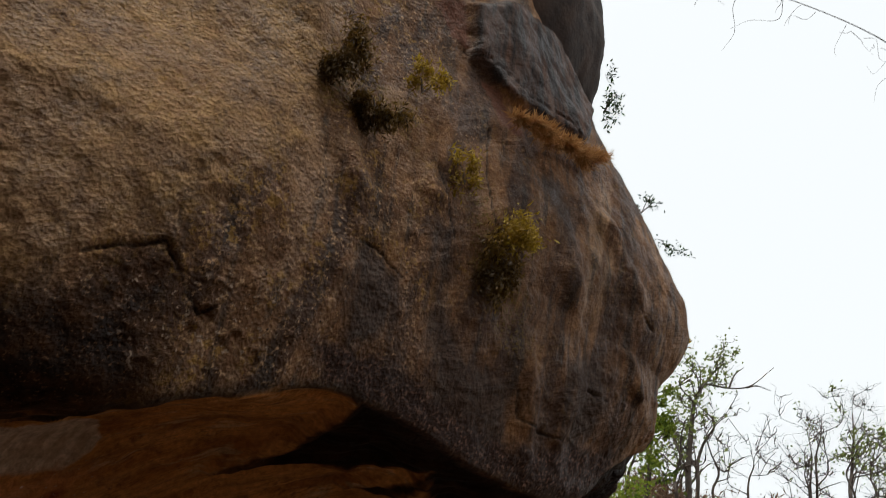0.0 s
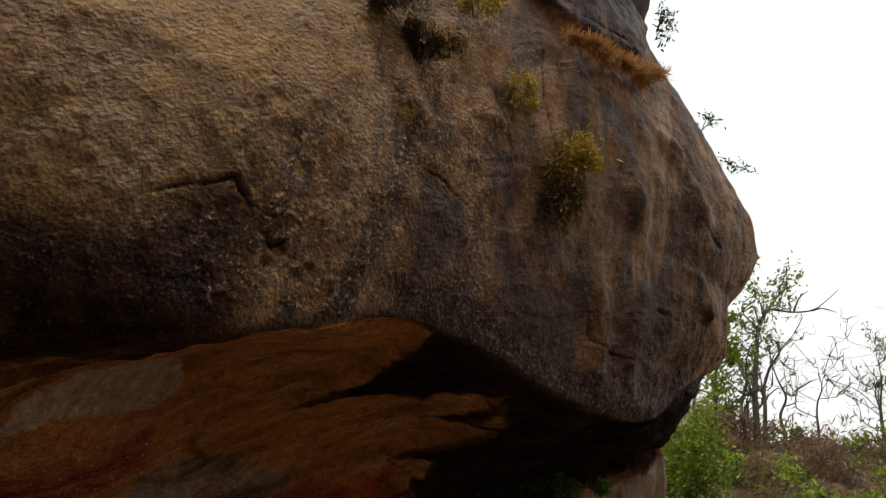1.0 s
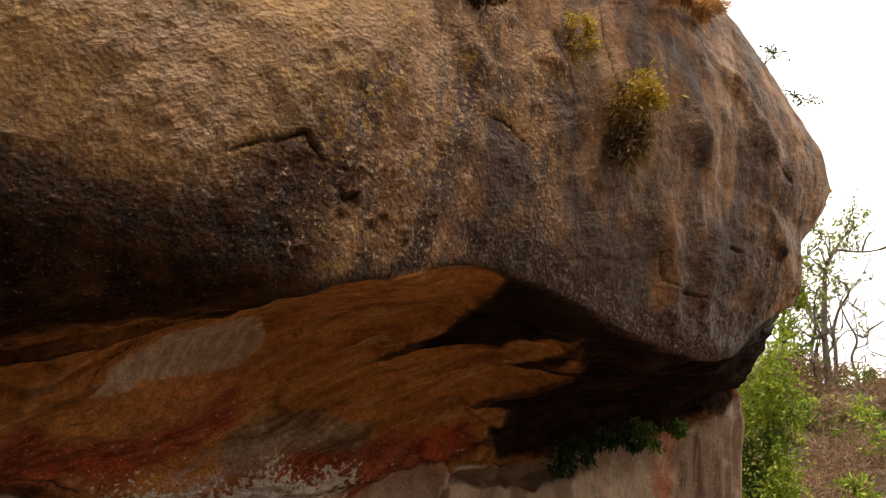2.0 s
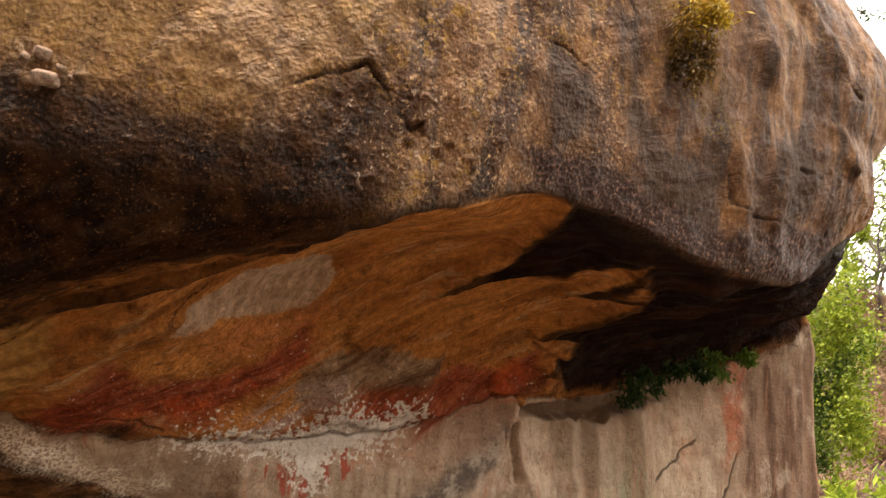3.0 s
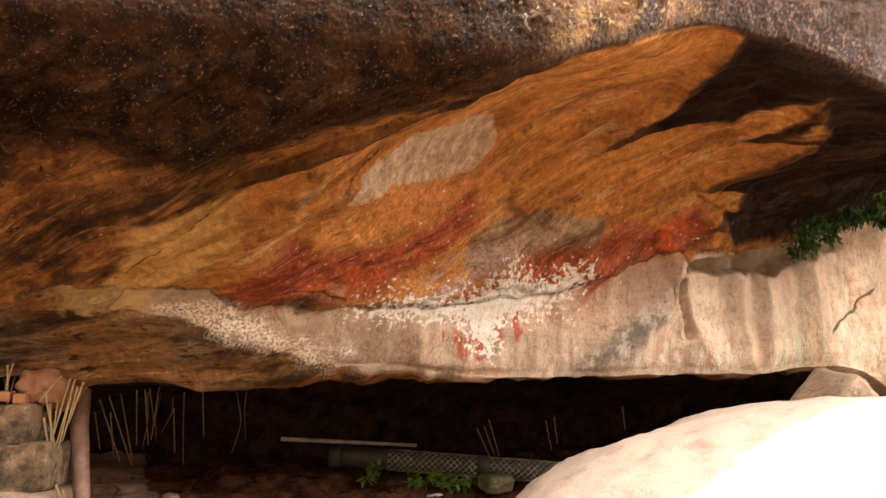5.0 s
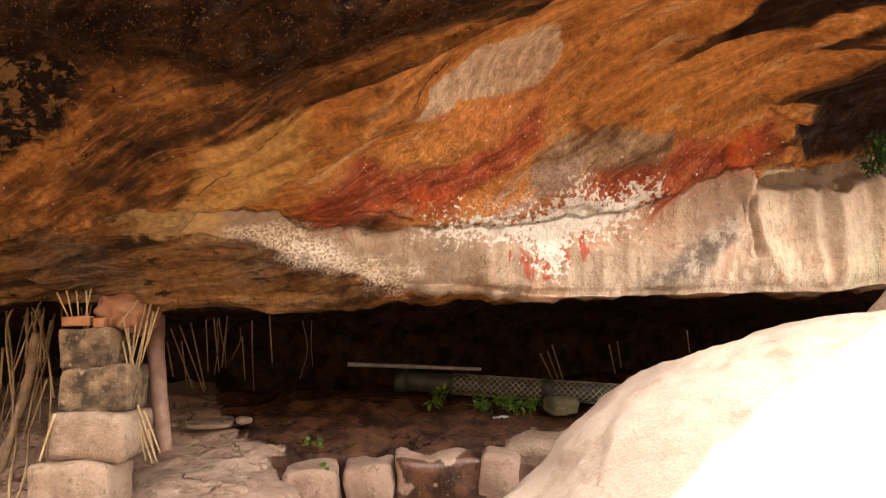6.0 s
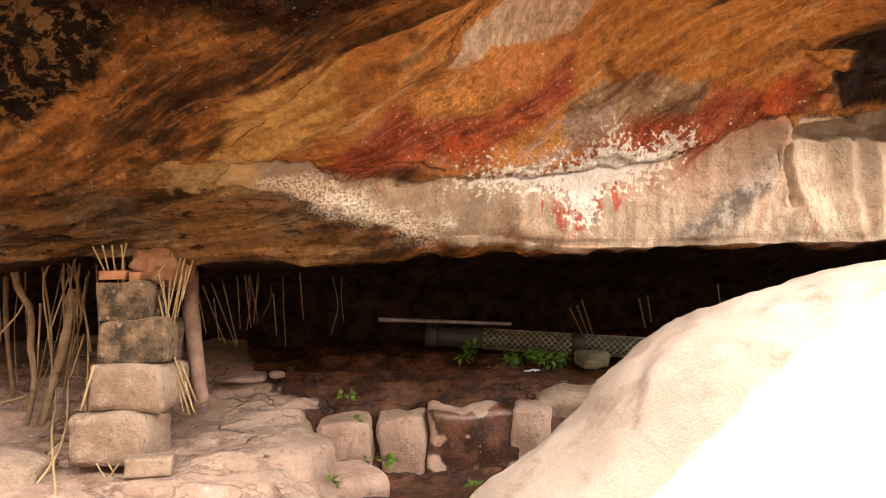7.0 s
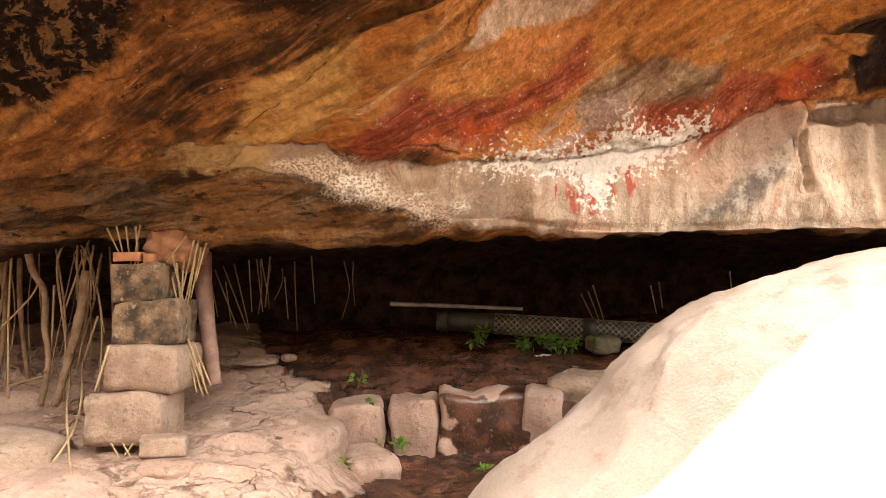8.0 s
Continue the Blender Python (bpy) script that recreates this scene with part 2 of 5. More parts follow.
STREAK_B = ((6.36, 10.4), (6.55, 10.4), (6.55, 9.87), (6.76, 9.56), (7.19, 9.5), (7.23, 8.89), (6.62, 8.84), (6.45, 9.55))
STREAK_C = ((7.64, 9.85), (8.11, 10.05), (8.3, 9.28), (7.85, 9.38))
STREAK_D = ((7.19, 11.14), (7.43, 11.26), (7.57, 10.92), (7.43, 10.64))
MOSS_A = ((6.5, 10.82), (6.76, 10.94), (6.81, 10.7), (7.11, 10.79), (7.02, 10.5), (7.19, 10.23), (7.31, 9.75), (7.05, 9.71), (6.73, 10.18))
MOSS_B = ((5.39, 10.89), (5.57, 11.38), (5.72, 11.17), (6.05, 11.06), (6.08, 10.86), (5.74, 10.82), (5.46, 10.72))
DARK_TOP = ((6.47, 12.15), (6.98, 12.47), (8.4, 12.73), (8.84, 12.27), (7.94, 11.76), (7.23, 11.63), (6.86, 11.63), (6.57, 11.78))
PINK_TOP = ((6.15, 12.0), (6.43, 12.18), (6.53, 11.83), (6.36, 11.86))
PINK_LOW = ((6.67, 11.68), (6.86, 11.61), (7.11, 11.41), (6.85, 11.39))
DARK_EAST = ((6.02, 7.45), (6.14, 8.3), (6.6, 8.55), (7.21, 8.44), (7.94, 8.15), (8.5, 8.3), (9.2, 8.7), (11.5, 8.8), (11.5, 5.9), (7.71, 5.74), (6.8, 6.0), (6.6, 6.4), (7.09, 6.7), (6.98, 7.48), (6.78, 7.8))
MOUND = ((4.82, 6.21), (4.98, 6.46), (5.41, 6.49), (5.79, 6.41), (5.77, 6.19), (5.31, 6.22), (5.01, 6.12))
OCHRE = ((3.0, 6.31), (3.18, 6.74), (3.61, 6.96), (3.63, 6.63), (3.4, 6.21), (3.16, 6.24))
GREY_PINK = ((4.47, 5.9), (4.77, 6.29), (5.18, 6.37), (5.08, 6.22), (4.8, 6.05))
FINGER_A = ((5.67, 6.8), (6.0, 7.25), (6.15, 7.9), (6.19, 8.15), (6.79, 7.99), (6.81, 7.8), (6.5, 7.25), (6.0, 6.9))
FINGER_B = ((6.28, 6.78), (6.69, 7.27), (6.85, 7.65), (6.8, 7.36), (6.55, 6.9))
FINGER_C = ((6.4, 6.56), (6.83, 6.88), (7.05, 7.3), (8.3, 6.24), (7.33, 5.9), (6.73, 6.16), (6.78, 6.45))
CHIPS = ((4.8, 9.21), (5.17, 9.51), (5.7, 9.23), (5.91, 8.57), (5.22, 8.88), (4.84, 8.77))
PURPLE = ((5.72, 9.08), (6.26, 9.1), (7.21, 9.0), (8.02, 9.19), (8.9, 9.0), (8.9, 8.0), (8.01, 8.12), (7.21, 8.4), (6.29, 8.3), (5.83, 8.5))
GREEN_WALL = ((7.12, 5.15), (7.47, 5.05), (7.64, 3.79), (7.18, 3.84))
PINK_WALL = ((8.4, 5.75), (8.82, 5.77), (8.75, 5.23), (8.49, 5.01))
WALL_GREY = ((5.88, 6.0), (6.29, 6.09), (6.38, 5.42), (6.08, 5.1), (6.0, 4.81), (5.95, 5.62))
FOLDS = (((6.36, 6.04), (6.38, 5.6), (6.29, 5.03), (6.05, 4.7), (5.65, 4.01)), ((6.34, 5.43), (6.5, 4.71), (6.76, 3.39)),
         ((6.88, 5.42), (6.9, 4.64), (7.0, 3.82)), ((4.54, 4.81), (4.54, 4.17), (4.82, 3.23)), ((7.11, 5.15), (7.12, 3.86)), ((7.5, 5.5), (7.55, 3.6)))
RIDGES = (((7.1, 11.4), (7.45, 10.7), (7.75, 10.1), (7.8, 9.5), (7.7, 8.9)), ((8.0, 11.2), (8.4, 10.5), (8.75, 9.9)), ((8.3, 9.7), (8.35, 9.0)), ((6.75, 11.2), (6.9, 10.6), (7.2, 10.1), (7.35, 9.5), (7.4, 9.0)), ((7.6, 11.2), (7.9, 10.6), (8.2, 10.0)), ((5.2, 11.5), (5.6, 10.6), (5.9, 10.1)), ((6.2, 11.4), (6.35, 10.6)))
BLOOM = ((1.0, 9.4), (2.5, 9.3), (3.58, 9.2), (4.27, 9.1), (4.6, 9.35), (4.86, 9.6), (5.3, 10.2), (5.6, 11.0), (5.2, 12.2), (1.0, 12.2))
WALL_END = ((8.75, 5.7), (9.2, 5.8), (11.5, 5.8), (11.5, 3.0), (9.0, 3.0), (8.6, 4.2))
CRACKS = (((8.11, 4.96), (7.66, 4.43)), ((8.65, 5.03), (8.2, 4.17)), ((6.34, 5.6), (6.31, 5.0)),
          ((3.95, 6.6), (4.15, 6.97), (4.45, 7.2), (4.85, 7.35), (5.15, 7.9)), ((4.54, 9.33), (4.7, 9.41), (4.86, 9.5), (5.01, 9.34), (5.1, 9.19), (5.17, 9.24)), ((5.88, 9.95), (6.0, 9.93), (6.21, 9.85)),
          ((6.34, 10.77), (6.45, 10.55), (6.53, 10.35)), ((8.28, 10.66), (8.77, 10.55)), ((7.3, 9.28), (7.82, 9.2)), ((7.95, 9.75), (8.25, 9.72)), ((6.75, 11.3), (6.72, 10.9), (6.85, 10.5)), ((7.25, 9.5), (7.3, 9.28)),
          ((6.47, 11.8), (6.83, 11.78), (7.12, 11.7), (7.62, 11.8), (7.99, 11.66)), ((3.0, 6.35), (3.47, 6.05), (4.1, 5.7)),
          ((3.0, 6.3), (3.6, 6.92), (4.5, 7.48), (4.9, 8.0)))

HOLLOW = ((6.46, 5.86), (6.8, 5.74), (7.1, 5.66), (7.5, 5.65), (7.9, 5.7))
CREVICE = ((6.4, 5.62), (6.38, 5.3), (6.42, 4.95), (6.45, 4.7))
MEAN = cliff_points(np.array([5.0]), np.linspace(0, KNOTS - 1, 301))[0]
RUN = np.concatenate([[0], np.cumsum(np.linalg.norm(np.diff(MEAN, axis=0), axis=1))])


def unrolled(uu, vv):
    return np.stack([np.interp(uu, np.arange(len(STATION_X)), STATION_X), np.interp(vv, np.linspace(0, KNOTS - 1, 301), RUN)], 1)


skin = unrolled(u, v)


def segment_distance(q, a, b):
    d = b - a
    t = np.clip(((q - a) @ d) / max(d @ d, 1e-9), 0, 1)
    return np.linalg.norm(q - a - t[:, None] * d, axis=1)


def inside_by(outline, margin=0.4):
    """Metres by which each place of the skin lies within the outline (minus: outside)."""
    o = unrolled(*np.array(outline, float).T)
    out = np.full(len(skin), -margin)
    near = np.all((skin > o.min(0) - margin) & (skin < o.max(0) + margin), axis=1)
    q = skin[near]
    dist, odd = np.full(len(q), margin), np.zeros(len(q), bool)
    for a, b in zip(o, np.roll(o, -1, 0)):
        dist = np.minimum(dist, segment_distance(q, a, b))
        cross = (a[1] > q[:, 1]) != (b[1] > q[:, 1])
        odd ^= cross & (q[:, 0] < (b[0] - a[0]) * (q[:, 1] - a[1]) / (b[1] - a[1] + 1e-12) + a[0])
    out[near] = np.where(odd, dist, -dist)
    return out


def most(*outlines):
    return np.max([inside_by(o) for o in outlines], axis=0)


LAYERS = {"pale": most(PALE_WALL, PALE_WALL_EAST), "cream": most(CREAM), "orange": most(ORANGE), "patch": most(PALE_PATCH),
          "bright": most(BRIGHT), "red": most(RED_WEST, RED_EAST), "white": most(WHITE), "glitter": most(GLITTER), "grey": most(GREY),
          "strips": most(STRIPS), "black": most(BLACK_WEST), "band": most(BLACK_BAND), "nose_dark": most(NOSE_DARK), "moss": most(MOSS_A, MOSS_B),
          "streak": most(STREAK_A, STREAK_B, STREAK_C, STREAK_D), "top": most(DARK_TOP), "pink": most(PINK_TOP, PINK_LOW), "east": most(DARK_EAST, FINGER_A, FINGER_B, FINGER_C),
          "mound": most(MOUND), "ochre": most(OCHRE), "greypink": most(GREY_PINK), "chips": most(CHIPS), "purple": most(PURPLE),
          "greenwall": most(GREEN_WALL), "pinkwall": most(PINK_WALL), "wallgrey": most(WALL_GREY), "wallend": most(WALL_END), "bloom": most(BLOOM)}
warp = skin + 0.028 * np.stack([fbm(p * 6, 4, 71), fbm(p * 6, 4, 73)], 1)


def line_distance(lines):
    """Metres from each place of the skin to the nearest of the lines, wavering."""
    out = np.full(len(skin), 0.4)
    for line in lines:
        o = unrolled(*np.array(line).T)
        for a, b in zip(o, o[1:]):
            out = np.minimum(out, segment_distance(warp, a, b))
    return out


crack, fold, ridge = line_distance(CRACKS), line_distance(FOLDS), line_distance(RIDGES)
hollow, crevice = line_distance((HOLLOW,)), line_distance((CREVICE,))
# beds of the roof break off in low ledges, one over the other
tilt = radians(9) + radians(22) * smooth(5.9, 6.7, v)
across = np.cos(tilt) * skin[:, 1] - np.sin(tilt) * skin[:, 0]
across = across + 0.16 * fbm(p * 0.9, 3, 121) + 0.05 * fbm(p * 3.1, 3, 123)
saw = (across * 3.4) % 1.0
fine_saw = (across * 8.5 + 0.6 * fbm(p * 1.4, 2, 125)) % 1.0
broken = smooth(-0.25, 0.35, fbm(p * 1.5, 3, 127))
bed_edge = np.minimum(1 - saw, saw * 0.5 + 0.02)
# the orange roof lies deeper than the brown rock before it; cracks are cut in; the upper face steps out over a ledge
n3 = normal.reshape(-1, 3)
push = -0.09 * smooth(-0.02, 0.1, LAYERS["orange"] + 0.04 * fbm(p * 4, 3, 75)) * smooth(3.2, 4.5, u) * smooth(0.03, -0.12, LAYERS["white"])
wide = smooth(7.6, 8.4, v)
push -= (0.022 + 0.012 * wide) * smooth(1.0, 0.0, crack / (0.013 + 0.002 * wide)) * (0.4 + 0.6 * smooth(-0.2, 0.3, fbm(p * 6, 2, 85)))
push += 0.075 * smooth(0.18, 0.0, ridge) * smooth(-0.3, 0.3, fbm(p * 1.3, 3, 141)) + 0.065 * np.clip(1 - fold / 0.15, 0, 1) ** 1.2 * smooth(3.5, 4.7, v) - 0.02 * smooth(0.0, 0.1, LAYERS["patch"]) + 0.05 * smooth(-0.05, 0.15, LAYERS["mound"])
push -= 0.2 * smooth(0.055, 0.02, hollow) * smooth(7.95, 7.4, u) + 0.09 * smooth(0.035, 0.005, crevice)
roof_only = (1 - smooth(7.7, 8.3, v)) * smooth(3.0, 3.6, v) * smooth(0.02, -0.04, LAYERS["pale"]) * smooth(0.0, -0.06, LAYERS["patch"])
brown_only = roof_only * smooth(0.03, -0.05, LAYERS["orange"])
push += broken * (0.075 * brown_only + 0.028 * (roof_only - brown_only)) * (saw * smooth(1.0, 0.93, saw) - 0.45)
push += (1 - 0.5 * broken) * (0.025 * brown_only + 0.008 * (roof_only - brown_only)) * (fine_saw * smooth(1.0, 0.9, fine_saw) - 0.45)
push += 0.1 * smooth(-0.05, 0.05, LAYERS["top"] + 0.05 * fbm(p * 3, 3, 77))
push -= 0.05 * smooth(-0.02, 0.06, LAYERS["east"]) + 0.05 * smooth(0.0, 0.2, LAYERS["east"]) * fbm(beds * 2.2, 3, 79, ridged=True)
p = p + n3 * push[:, None]
# chips and grains that stand proud of the lower face
grain = np.clip(fbm(p * 22, 2, 83) - 0.28, 0, 1) * smooth(8.2, 9.2, v) * smooth(11.5, 9.5, v)
p = p + n3 * (0.05 * grain * (0.5 + smooth(-0.2, 0.1, LAYERS["chips"])))[:, None]
cliff_mesh = mesh_of("cliff", p, grid_quads(len(us), len(vs)))
shade_smooth(cliff_mesh)
for key, values in LAYERS.items():
    attach(cliff_mesh, key, values)
attach(cliff_mesh, "face", smooth(7.9, 8.5, v + 0.25 * fbm(p * 2, 3, 81)))
attach(cliff_mesh, "crack", crack / (1 + wide))
attach(cliff_mesh, "smooth_skin", smooth(5.9, 7.0, u + 0.5 * fbm(p * 1.5, 3, 89)) * smooth(8.2, 9.0, v))
attach(cliff_mesh, "low_roof", smooth(6.45, 5.95, v + 0.2 * fbm(p * 1.7, 3, 131)) * smooth(4.3, 3.3, u))
# mask for the cave's inside, whose shade is painted in
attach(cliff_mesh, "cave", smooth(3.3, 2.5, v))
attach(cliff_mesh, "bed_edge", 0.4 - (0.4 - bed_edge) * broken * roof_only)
cliff_mesh.attributes.new("skin", "FLOAT_VECTOR", "POINT").data.foreach_set("vector", np.column_stack([skin, 0.3 * p[:, 1]]).astype(np.float32).ravel())


def cliff_material():
    m = Nodes("cliff_rock")
    edge, grit, broad = m.noise(7.0, 8, 0.65), m.noise(42, 4, 0.6), m.noise(1.3, 5)
    slant = m.stretched(0.6, 2.6, 1.0, (0, 0, 33), m.vector("skin"))
    bedded = m.noise(2.4, 9, 0.66, slant, 0.3)
    threads = m.noise(6.0, 8, 0.68, m.stretched(0.4, 3.0, 1.0, (0, 0, 36), m.vector("skin")), 0.2)
    runs = m.noise(5.0, 6, 0.55, m.stretched(2.2, 1.0, 0.28))
    flakes = m.voronoi(38)

    def mask(name, ragged=0.08, width=0.015, noise=None):
        shifted = m.math("ADD", m.attribute(name), m.math("MULTIPLY", m.math("SUBTRACT", noise or edge, 0.5), ragged * 2))
        return m.ramp(shifted, -width, width)

    # brown roof of the overhang
    col = m.mix(m.ramp(bedded, 0.36, 0.62), (0.14, 0.056, 0.018), (0.46, 0.2, 0.062))
    col = m.mix(m.ramp(m.noise(3.1, 7, 0.65), 0.52, 0.66, 0, 0.75), col, (0.06, 0.03, 0.014))
    col = m.mix(m.ramp(threads, 0.58, 0.7), col, (0.33, 0.19, 0.08))
    col = m.mix(m.ramp(m.noise(17, 6, 0.7), 0.6, 0.7), col, (0.02, 0.012, 0.008))
    # tiny glints of the roof, painted in as pale specks
    col = m.mix(m.ramp(m.noise(36, 2), 0.7, 0.73), col, (0.5, 0.42, 0.33))
    bands = m.noise(1.15, 7, 0.62, m.stretched(0.45, 2.4, 1.0, (0, 0, 24), m.vector("skin")), 0.7)
    col = m.mix(m.ramp(bands, 0.54, 0.63, 0, 0.8), col, m.mix(grit, (0.018, 0.01, 0.006), (0.075, 0.045, 0.026)))
    col = m.mix(m.ramp(bands, 0.43, 0.34, 0, 0.7), col, m.mix(m.ramp(threads, 0.4, 0.6), (0.2, 0.095, 0.03), (0.42, 0.22, 0.07)))
    # bed edges darkened: stain, plus the lips' shade put into the colour
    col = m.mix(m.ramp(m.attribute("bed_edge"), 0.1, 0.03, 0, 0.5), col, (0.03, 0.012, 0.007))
    layers = m.noise(2.0, 9, 0.68, m.stretched(0.6, 1.0, 3.4, (0, -5, 0)), 0.5)
    low = m.mix(m.ramp(layers, 0.4, 0.58), (0.045, 0.024, 0.012), (0.27, 0.145, 0.06))
    low = m.mix(m.ramp(m.noise(1.6, 6, 0.6), 0.48, 0.62, 0, 0.8), low, m.mix(m.ramp(layers, 0.4, 0.6), (0.09, 0.062, 0.042), (0.25, 0.18, 0.12)))
    low = m.mix(m.ramp(m.noise(9, 8, 0.72, m.stretched(0.7, 1.0, 1.8)), 0.56, 0.64, 0, 0.85), low, (0.02, 0.012, 0.008))
    low = m.mix(m.ramp(layers, 0.64, 0.7, 0, 0.8), low, (0.42, 0.22, 0.08))
    col = m.mix(m.attribute("low_roof"), col, low)
    # weathered face: grey-brown with lichen
    skin_col = m.mix(m.ramp(broad, 0.35, 0.65), (0.1, 0.046, 0.02), (0.25, 0.127, 0.056))
    falls = m.noise(1.5, 6, 0.6, m.stretched(2.0, 1.0, 0.3, (0, 14, 0)), 0.4)
    skin_col = m.mix(m.ramp(falls, 0.46, 0.6, 0, 0.8), skin_col, (0.05, 0.026, 0.017))
    skin_col = m.mix(m.ramp(falls, 0.45, 0.34, 0, 0.7), skin_col, (0.34, 0.21, 0.12))
    skin_col = m.mix(m.ramp(runs, 0.5, 0.66, 0, 0.7), skin_col, (0.034, 0.024, 0.018))
    coarse = m.math("SUBTRACT", 1.0, m.math("MULTIPLY", m.attribute("smooth_skin"), 0.75))
    skin_col = m.mix(m.math("MULTIPLY", coarse, m.ramp(m.noise(30, 4, 0.7), 0.53, 0.68)), skin_col, (0.42, 0.26, 0.14))
    yellow = m.math("MULTIPLY", m.ramp(m.noise(2.9, 5), 0.47, 0.62, 0, 0.8), m.ramp(m.noise(22, 5, 0.7), 0.5, 0.6))
    skin_col = m.mix(m.math("MULTIPLY", yellow, coarse), skin_col, (0.32, 0.18, 0.038))
    skin_col = m.mix(m.math("MULTIPLY", coarse, m.ramp(m.noise(55, 2), 0.36, 0.26)), skin_col, (0.012, 0.008, 0.006))
    bloom = m.math("MULTIPLY", mask("bloom", 0.2, 0.16), m.ramp(m.noise(19, 5, 0.7), 0.4, 0.6, 0.35, 0.95))
    skin_col = m.mix(bloom, skin_col, m.mix(m.ramp(m.noise(2.6, 5), 0.4, 0.62), (0.24, 0.14, 0.068), (0.37, 0.22, 0.088)))
    col = m.mix(m.attribute("face"), col, skin_col)
    col = m.mix(mask("streak", 0.16, 0.08, runs), col, m.mix(grit, (0.03, 0.018, 0.012), (0.095, 0.056, 0.038)))
    # dark speckled band where the face turns under
    col = m.mix(mask("nose_dark", 0.2, 0.11), col, m.mix(m.ramp(m.noise(60, 3), 0.58, 0.7), m.mix(m.ramp(edge, 0.4, 0.62), (0.014, 0.006, 0.003), (0.055, 0.023, 0.008)), (0.17, 0.09, 0.045)))
    col = m.mix(m.math("MULTIPLY", mask("moss", 0.14, 0.06), m.ramp(grit, 0.5, 0.62)), col, m.mix(edge, (0.04, 0.025, 0.008), (0.2, 0.125, 0.02)))
    # upper block painted dark, its shade put into the colour
    col = m.mix(mask("top", 0.06, 0.03), col, m.mix(m.ramp(runs, 0.35, 0.7), (0.012, 0.006, 0.004), (0.085, 0.038, 0.02)))
    col = m.mix(mask("pink", 0.08, 0.02), col, (0.15, 0.062, 0.036))
    col = m.mix(mask("purple", 0.14, 0.08), col, m.mix(m.ramp(grit, 0.5, 0.68), (0.04, 0.02, 0.014), (0.17, 0.093, 0.066)))
    # pale chips, their glint put into the colour as well
    col = m.mix(m.math("MULTIPLY", mask("chips", 0.2, 0.1), m.ramp(m.noise(28, 2), 0.63, 0.68)), col, (0.3, 0.22, 0.16))
    # roof to the east: brown stain, with shade painted into it
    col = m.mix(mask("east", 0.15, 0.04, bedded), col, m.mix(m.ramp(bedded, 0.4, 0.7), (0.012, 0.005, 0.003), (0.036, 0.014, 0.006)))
    # ochre roof, with pale scar and paint
    ochre = m.mix(m.ramp(bedded, 0.36, 0.64), (0.36, 0.138, 0.036), (0.66, 0.3, 0.092))
    ochre = m.mix(m.ramp(threads, 0.5, 0.7, 0, 0.5), ochre, (0.17, 0.072, 0.028))
    ochre = m.mix(m.ramp(m.noise(5.5, 8, 0.7), 0.56, 0.66, 0, 0.7), ochre, (0.12, 0.05, 0.022))
    ochre = m.mix(m.ramp(m.noise(2.3, 6), 0.5, 0.66, 0, 0.55), ochre, (0.58, 0.24, 0.07))
    ochre = m.mix(m.ramp(m.noise(1.6, 7, 0.65, slant, 0.5), 0.52, 0.66, 0, 0.6), ochre, (0.24, 0.11, 0.045))
    ochre = m.mix(m.ramp(m.noise(3.4, 8, 0.7, slant, 0.4), 0.55, 0.66, 0, 0.7), ochre, (0.6, 0.39, 0.21))
    scratch = m.math("ABSOLUTE", m.math("SUBTRACT", m.noise(7.0, 6, 0.6, m.stretched(0.22, 3.2, 1.0, (0, 0, 36), m.vector("skin")), 0.15), 0.5))
    ochre = m.mix(m.ramp(scratch, 0.012, 0.0, 0, 0.55), ochre, (0.1, 0.048, 0.022))
    # same stain and painted shade along the ochre beds
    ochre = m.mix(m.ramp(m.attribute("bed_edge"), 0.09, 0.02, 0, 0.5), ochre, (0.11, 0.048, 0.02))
    col = m.mix(mask("orange", 0.09, 0.035, bedded), col, ochre)
    col = m.mix(mask("black", 0.16, 0.05), col, m.mix(m.ramp(m.noise(8, 7, 0.7), 0.5, 0.56), (0.014, 0.008, 0.005), (0.2, 0.11, 0.045)))
    col = m.mix(m.math("MULTIPLY", mask("band", 0.16, 0.07, bedded), m.ramp(threads, 0.62, 0.42, 0, 0.75)), col, (0.02, 0.013, 0.01))
    # shadow line beside the orange recess, painted as a dark rim
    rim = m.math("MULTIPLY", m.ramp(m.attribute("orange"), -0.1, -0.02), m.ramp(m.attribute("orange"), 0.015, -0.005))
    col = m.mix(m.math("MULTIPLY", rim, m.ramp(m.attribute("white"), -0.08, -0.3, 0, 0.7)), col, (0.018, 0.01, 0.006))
    col = m.mix(mask("ochre", 0.14, 0.06, bedded), col, m.mix(m.ramp(bedded, 0.4, 0.6), (0.38, 0.2, 0.06), (0.62, 0.37, 0.14)))
    col = m.mix(mask("mound", 0.1, 0.03), col, m.mix(m.ramp(bedded, 0.38, 0.62), (0.14, 0.07, 0.035), (0.44, 0.31, 0.2)))
    col = m.mix(m.math("MULTIPLY", mask("greypink", 0.14, 0.04, bedded), m.ramp(threads, 0.42, 0.55)), col, (0.4, 0.29, 0.24))
    col = m.mix(mask("patch", 0.06, 0.015), col, m.mix(m.ramp(m.noise(9, 4, 0.5, m.stretched(2.5, 0.5, 1, (0, 0, -20), m.vector("skin"))), 0.42, 0.58), (0.46, 0.32, 0.22), (0.58, 0.43, 0.31)))
    col = m.mix(m.math("MULTIPLY", mask("bright", 0.14, 0.08), 0.8), col, m.mix(edge, (0.42, 0.15, 0.05), (0.66, 0.27, 0.1)))
